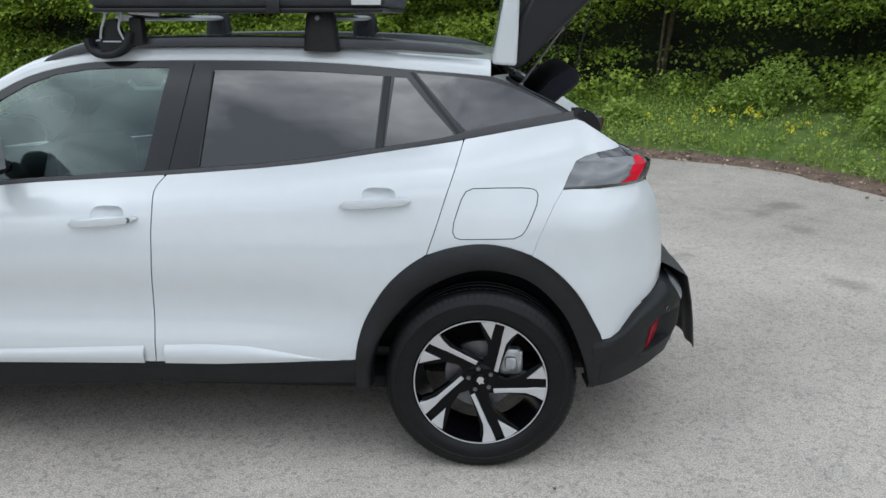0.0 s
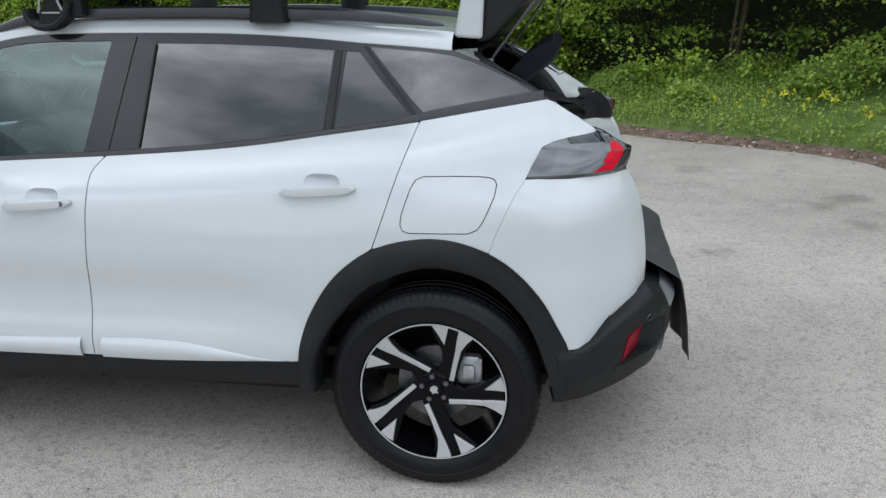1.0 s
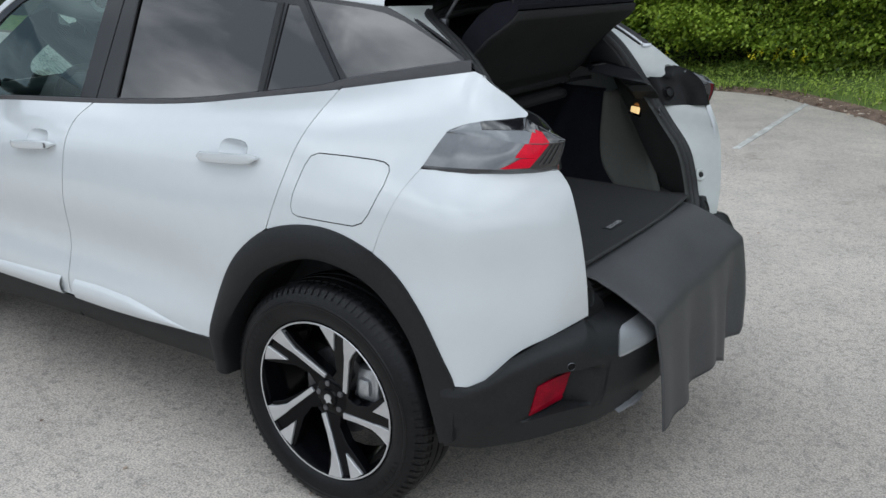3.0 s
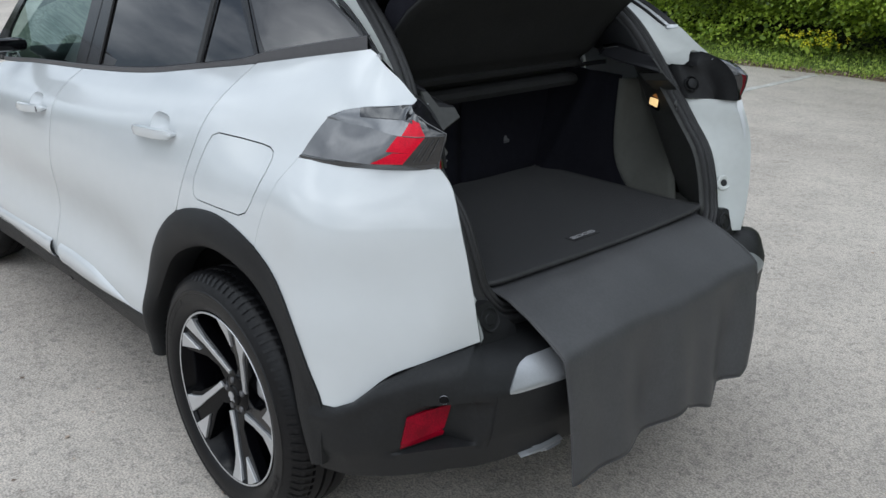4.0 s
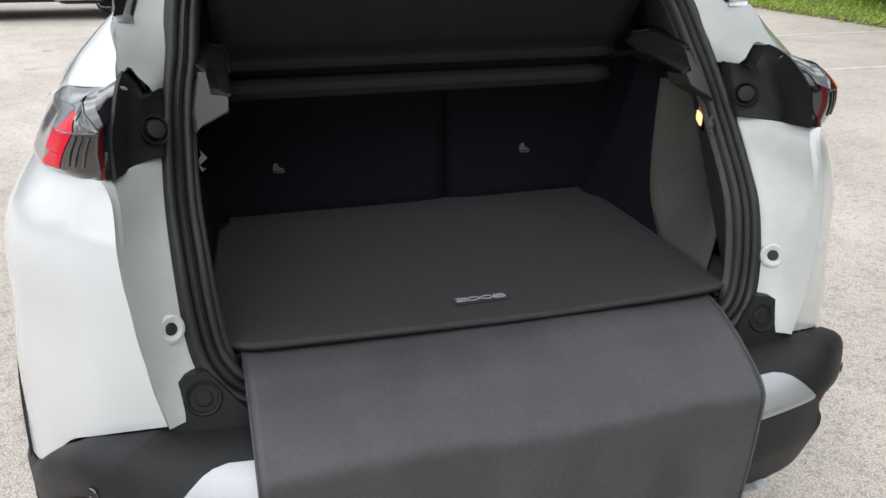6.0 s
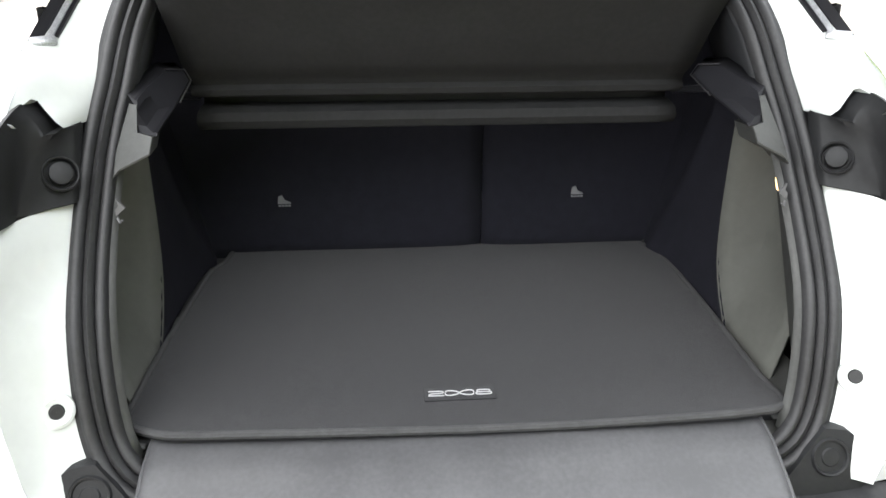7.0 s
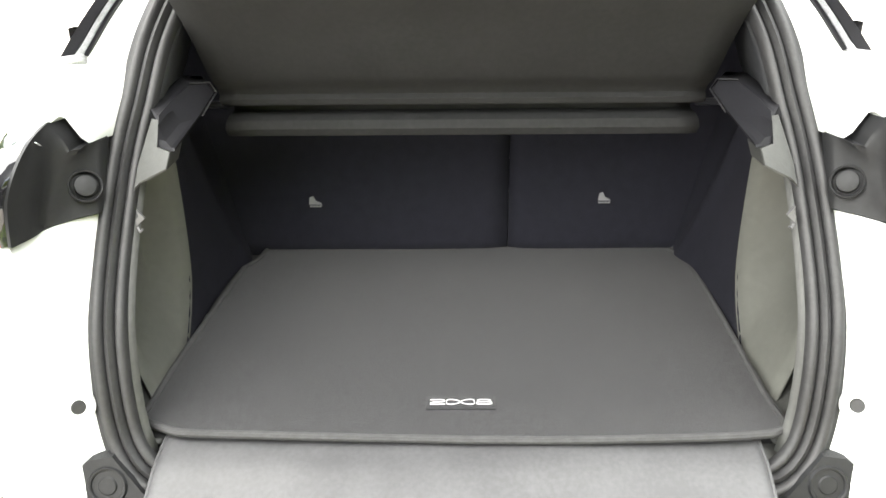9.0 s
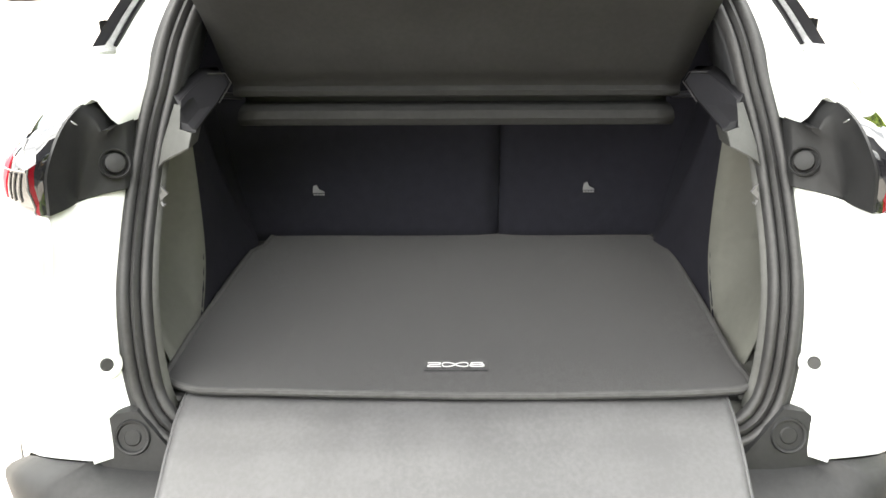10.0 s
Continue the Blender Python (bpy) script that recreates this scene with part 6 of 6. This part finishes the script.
seat(-1.18, -.36)
seat(-1.18, .36)
make("rear_bench", *rbox((.5, 1.2, .2), (-.42, 0, .60), .05, 3), CABIN, car)
for y in (-.36, 0, .36):
    make("head_rest", *rbox((.09, .24, .16), (-.13, y, 1.36), .04, 3), CABIN, car)
make("dashboard", *rbox((.34, 1.30, .30), (-2.02, 0, .93), .08, 3), CABIN, car)
tor = []
for k in range(33):
    a = 2 * math.pi * k / 32
    tor.append((-1.66 - .06 * math.sin(a), -.36 + .175 * math.cos(a), 1.00 + .155 * math.sin(a)))
sw = make("steering_wheel", *tube(tor, .016, 8), CABIN, car)
make("steering_hub", *rbox((.05, .16, .12), (-1.70, -.36, .99), .03, 2), CABIN, sw)
rows = [[(x, y, 1.485 - .01 * (x < -1.4) + .03 * (1 - (y / .5) ** 2)) for y in np.linspace(-.50, .50, 9)] for x in np.linspace(-1.55, .0, 8)]
sheet("headlining", rows, HEADLINER, car, "pale headlining")
make("cabin_floor", *rbox((2.3, 1.3, .05), (-1.25, 0, .38), .02), CABIN, car)
make("interior_mirror", *rbox((.03, .24, .07), (-1.72, 0, 1.40), .015), CABIN, car)
for sd in (-1, 1):
    make("grab_handle", *tube([(-1.36, sd * .53, 1.43), (-1.34, sd * .515, 1.40), (-1.24, sd * .515, 1.40), (-1.22, sd * .53, 1.43)], .009, 8), PALE, car)
    make("belt_guide", *rbox((.12, .03, .075), (-1.37, sd * .468, 1.446), .012), CABIN, car)
    # door mirror
    mr = make("door_mirror", *rbox((.13, .22, .145), (-1.80, sd * .90, 1.188), .05, 4), GLOSS_BLACK, car, "black door mirror")
    make("mirror_glass", *rbox((.006, .19, .11), (-1.734, sd * .90, 1.19), .003), CHROME, mr)
    make("mirror_arm", *rbox((.08, .16, .05), (-1.81, sd * .765, 1.125), .02, 2), GLOSS_BLACK, mr)
    make("inner_door_panel", *loft([[(x, sd * (side_y(x, .9) - .06), z) for z in (.45, .7, .9, .98)] for x in np.linspace(-2.1, -.50, 12)]), CABIN, car)

# ---- roof rack and roof box ----
rack = thing("roof_rack", "black roof bars with clamp feet on the rails", "roof rack")
for x in (-.600, -1.345):
    prof = [(.036 * math.cos(a), .012 * math.sin(a)) for a in np.linspace(0, 2 * math.pi, 17)[:-1]]
    rows = [[(x + u, y, 1.662 + w) for u, w in prof] for y in np.linspace(-.55, .55, 9)]
    make("cross_bar", *loft(rows, True, True), SILVER, rack, "aluminium cross bar")
    for sd in (-1, 1):
        if x > -1 or sd > 0:
            rows = []
            for z, w0, d in ((1.545, .066, .040), (1.57, .0645, .040), (1.62, .060, .038), (1.665, .054, .034), (1.690, .044, .028), (1.700, .028, .016)):
                rows.append([(x + w0 * math.copysign(abs(math.cos(a)) ** .5, math.cos(a)), sd * (.556 + d * math.copysign(abs(math.sin(a)) ** .6, math.sin(a))), z) for a in np.linspace(0, 2 * math.pi, 25)[:-1]])
            ft = recalc(make("clamp_foot", *loft(rows, True, True), CLAD, rack, "dark grey clamp foot"))
            v, f = lathe([(.0001, .003), (.008, .003), (.0095, 0), (.011, .003), (.013, .0)], 18)
            make("lock", [(x - .006 + a, sd * (.5955) + sd * b, 1.662 + c) for a, b, c in v], f, STEEL, ft)
        else:
            # opened front foot: cradle over the rail, upright, silver levers and bracket
            yy = sd * .590
            g = Geo()
            for o in (-.018, 0, .018):
                g.add(*tube(smooth_path([(-1.470, yy + o, 1.590), (-1.462, yy + o, 1.552), (-1.425, yy + o, 1.531), (-1.37, yy + o, 1.535), (-1.325, yy + o, 1.565), (-1.305, yy + o, 1.615)], .012), .0135, 8))
            g.add(*prism([(-1.412, 1.585), (-1.392, 1.655), (-1.358, 1.660), (-1.330, 1.585)], .578, .602, lambda u, w, q: (u, sd * q, w)))
            g.add(*prism([(-1.425, 1.545), (-1.418, 1.592), (-1.325, 1.592), (-1.335, 1.545)], .575, .606, lambda u, w, q: (u, sd * q, w)))
            g.add(*rbox((.05, .05, .10), (-1.287, sd * .575, 1.615), .01, 2))
            ft = recalc(make("clamp_foot", g.v, g.f, CLAD, rack, "opened black clamp foot"))
            g = Geo()
            g.add(*tube(smooth_path([(-1.416, sd * .612, 1.588), (-1.408, sd * .614, 1.625), (-1.392, sd * .614, 1.662), (-1.388, sd * .612, 1.688)], .01), .0045, 6))
            g.add(*tube(smooth_path([(-1.328, sd * .612, 1.585), (-1.342, sd * .614, 1.622), (-1.336, sd * .614, 1.655), (-1.330, sd * .612, 1.680)], .01), .0045, 6))
            g.add(*tube([(-1.398, sd * .606, 1.690), (-1.345, sd * .608, 1.700), (-1.29, sd * .606, 1.694)], .008, 8))
            for cx in (-1.388, -1.340):
                v, f = lathe([(.006, -.006), (.013, -.006), (.013, .006), (.006, .006), (.006, -.006)], 18)
                g.add([(cx + p[0], sd * (.612 + p[1]), 1.688 + p[2]) for p in v], f)
            g.add(*rbox((.115, .022, .022), (-1.245, sd * .602, 1.682), .005, 2, Euler((0, .09, 0)).to_matrix()))
            make("buckle", g.v, g.f, CHROME, ft, "bright metal buckle")
            make("lever_slot", *rbox((.07, .004, .006), (-1.375, sd * .608, 1.578), .0015), CHROME, ft)
box_ = thing("roof_box", "long black case strapped on the roof bars", "roof box")
v, f = rbox((1.08, .80, .24), (-.885, -.28, 1.815), .035, 3)
make("case", v, f, material("case_fabric", (.030, .032, .036), .65, vary=.25, scale=14, bump=.5, bump_scale=500), box_)
make("case_base", *rbox((1.06, .78, .016), (-.885, -.28, 1.690), .006), TRIM, box_)
make("end_plate", *rbox((.104, .012, .21), (-.413, -.684, 1.811), .004), PALE, box_, "pale end plate")
for k, w0 in enumerate((.024, .030, .018, .030)):
    make("marking", *rbox((w0, .004, .045), (-1.29 + k * .040, -.682, 1.755), .001), THREAD, box_, "white marking")
make("strap", *rbox((.05, .012, .05), (-.745, -.684, 1.702), .004), TRIM, box_)


# ---- other cars across the car park ----
def parked_car(at, turn, paint, label):
    c = thing("parked_car", label, "car", "parked cars")
    prof = [(-2.1, .42), (-2.12, .62), (-2.0, .80), (-1.2, .92), (-.55, 1.38), (.2, 1.47), (1.1, 1.44), (1.75, 1.05), (2.08, .95), (2.1, .60), (2.02, .36), (-1.9, .30)]
    rows = []
    for y, s in ((-.86, .965), (-.88, .985), (-.80, 1), (0, 1.0), (.80, 1), (.88, .985), (.86, .965)):
        rows.append([(x * s, y * (1 if z < .96 else 1 - .42 * (z - .96)), z if z < .9 else .9 + (z - .9) * (s * 6 - 5)) for x, z in prof])
    b = recalc(make("body", *loft(rows, True, True), paint, c))
    for sd in (-1, 1):
        v, f = prism([(-1.05, .95), (-.5, 1.33), (.2, 1.40), (1.0, 1.37), (1.4, 1.05), (1.0, .98)], .855, .875, lambda x, z, y: (x, sd * (y - .30 * (z - .92)), z))
        make("side_window", v, f, GLOSS_BLACK, c, "dark side glass")
        make("sill", *rbox((2.3, .04, .16), (0, sd * .87, .34), .02), CLAD, c)
        make("trim_strip", *rbox((2.2, .012, .022), (0, sd * .898, .385), .004), CHROME, c, "bright trim strip")
        for x in (-1.28, 1.30):
            put_wheel(pose(x, sd * .79, .355, 0, 0, 180 if sd < 0 else 0), c, [q for q in WHEEL if q[0] in ("tyre", "rim", "spoke", "blade_face", "hub_cap")])
            v, f = lathe([(.0001, .0), (.40, .0), (.40, -.05)], 32)
            make("wheel_well", [(x + a, sd * (.868 + b * 1), .36 + d) for a, b, d in v], f, DARK, c)
    c.matrix_basis = pose(*at, 0, 0, turn)
    return c


DARKCAR = material("dark_grey_paint", (.035, .037, .042), .25, vary=.05, coat=1.0)
parked_car((-12.3, -2.75, 0), 90, DARKCAR, "dark grey parked car with a bright sill strip")
parked_car((-12.3, -7.9, 0), 90, material("silver_paint", (.10, .10, .11), .3, metal=.4, vary=.05, coat=1.0), "grey parked hatchback beyond the car park lane")

for ob in bpy.data.objects:
    if ob.type == 'MESH' and GLASS_CLEAR.name in ob.data.materials:
        ob.visible_shadow = False
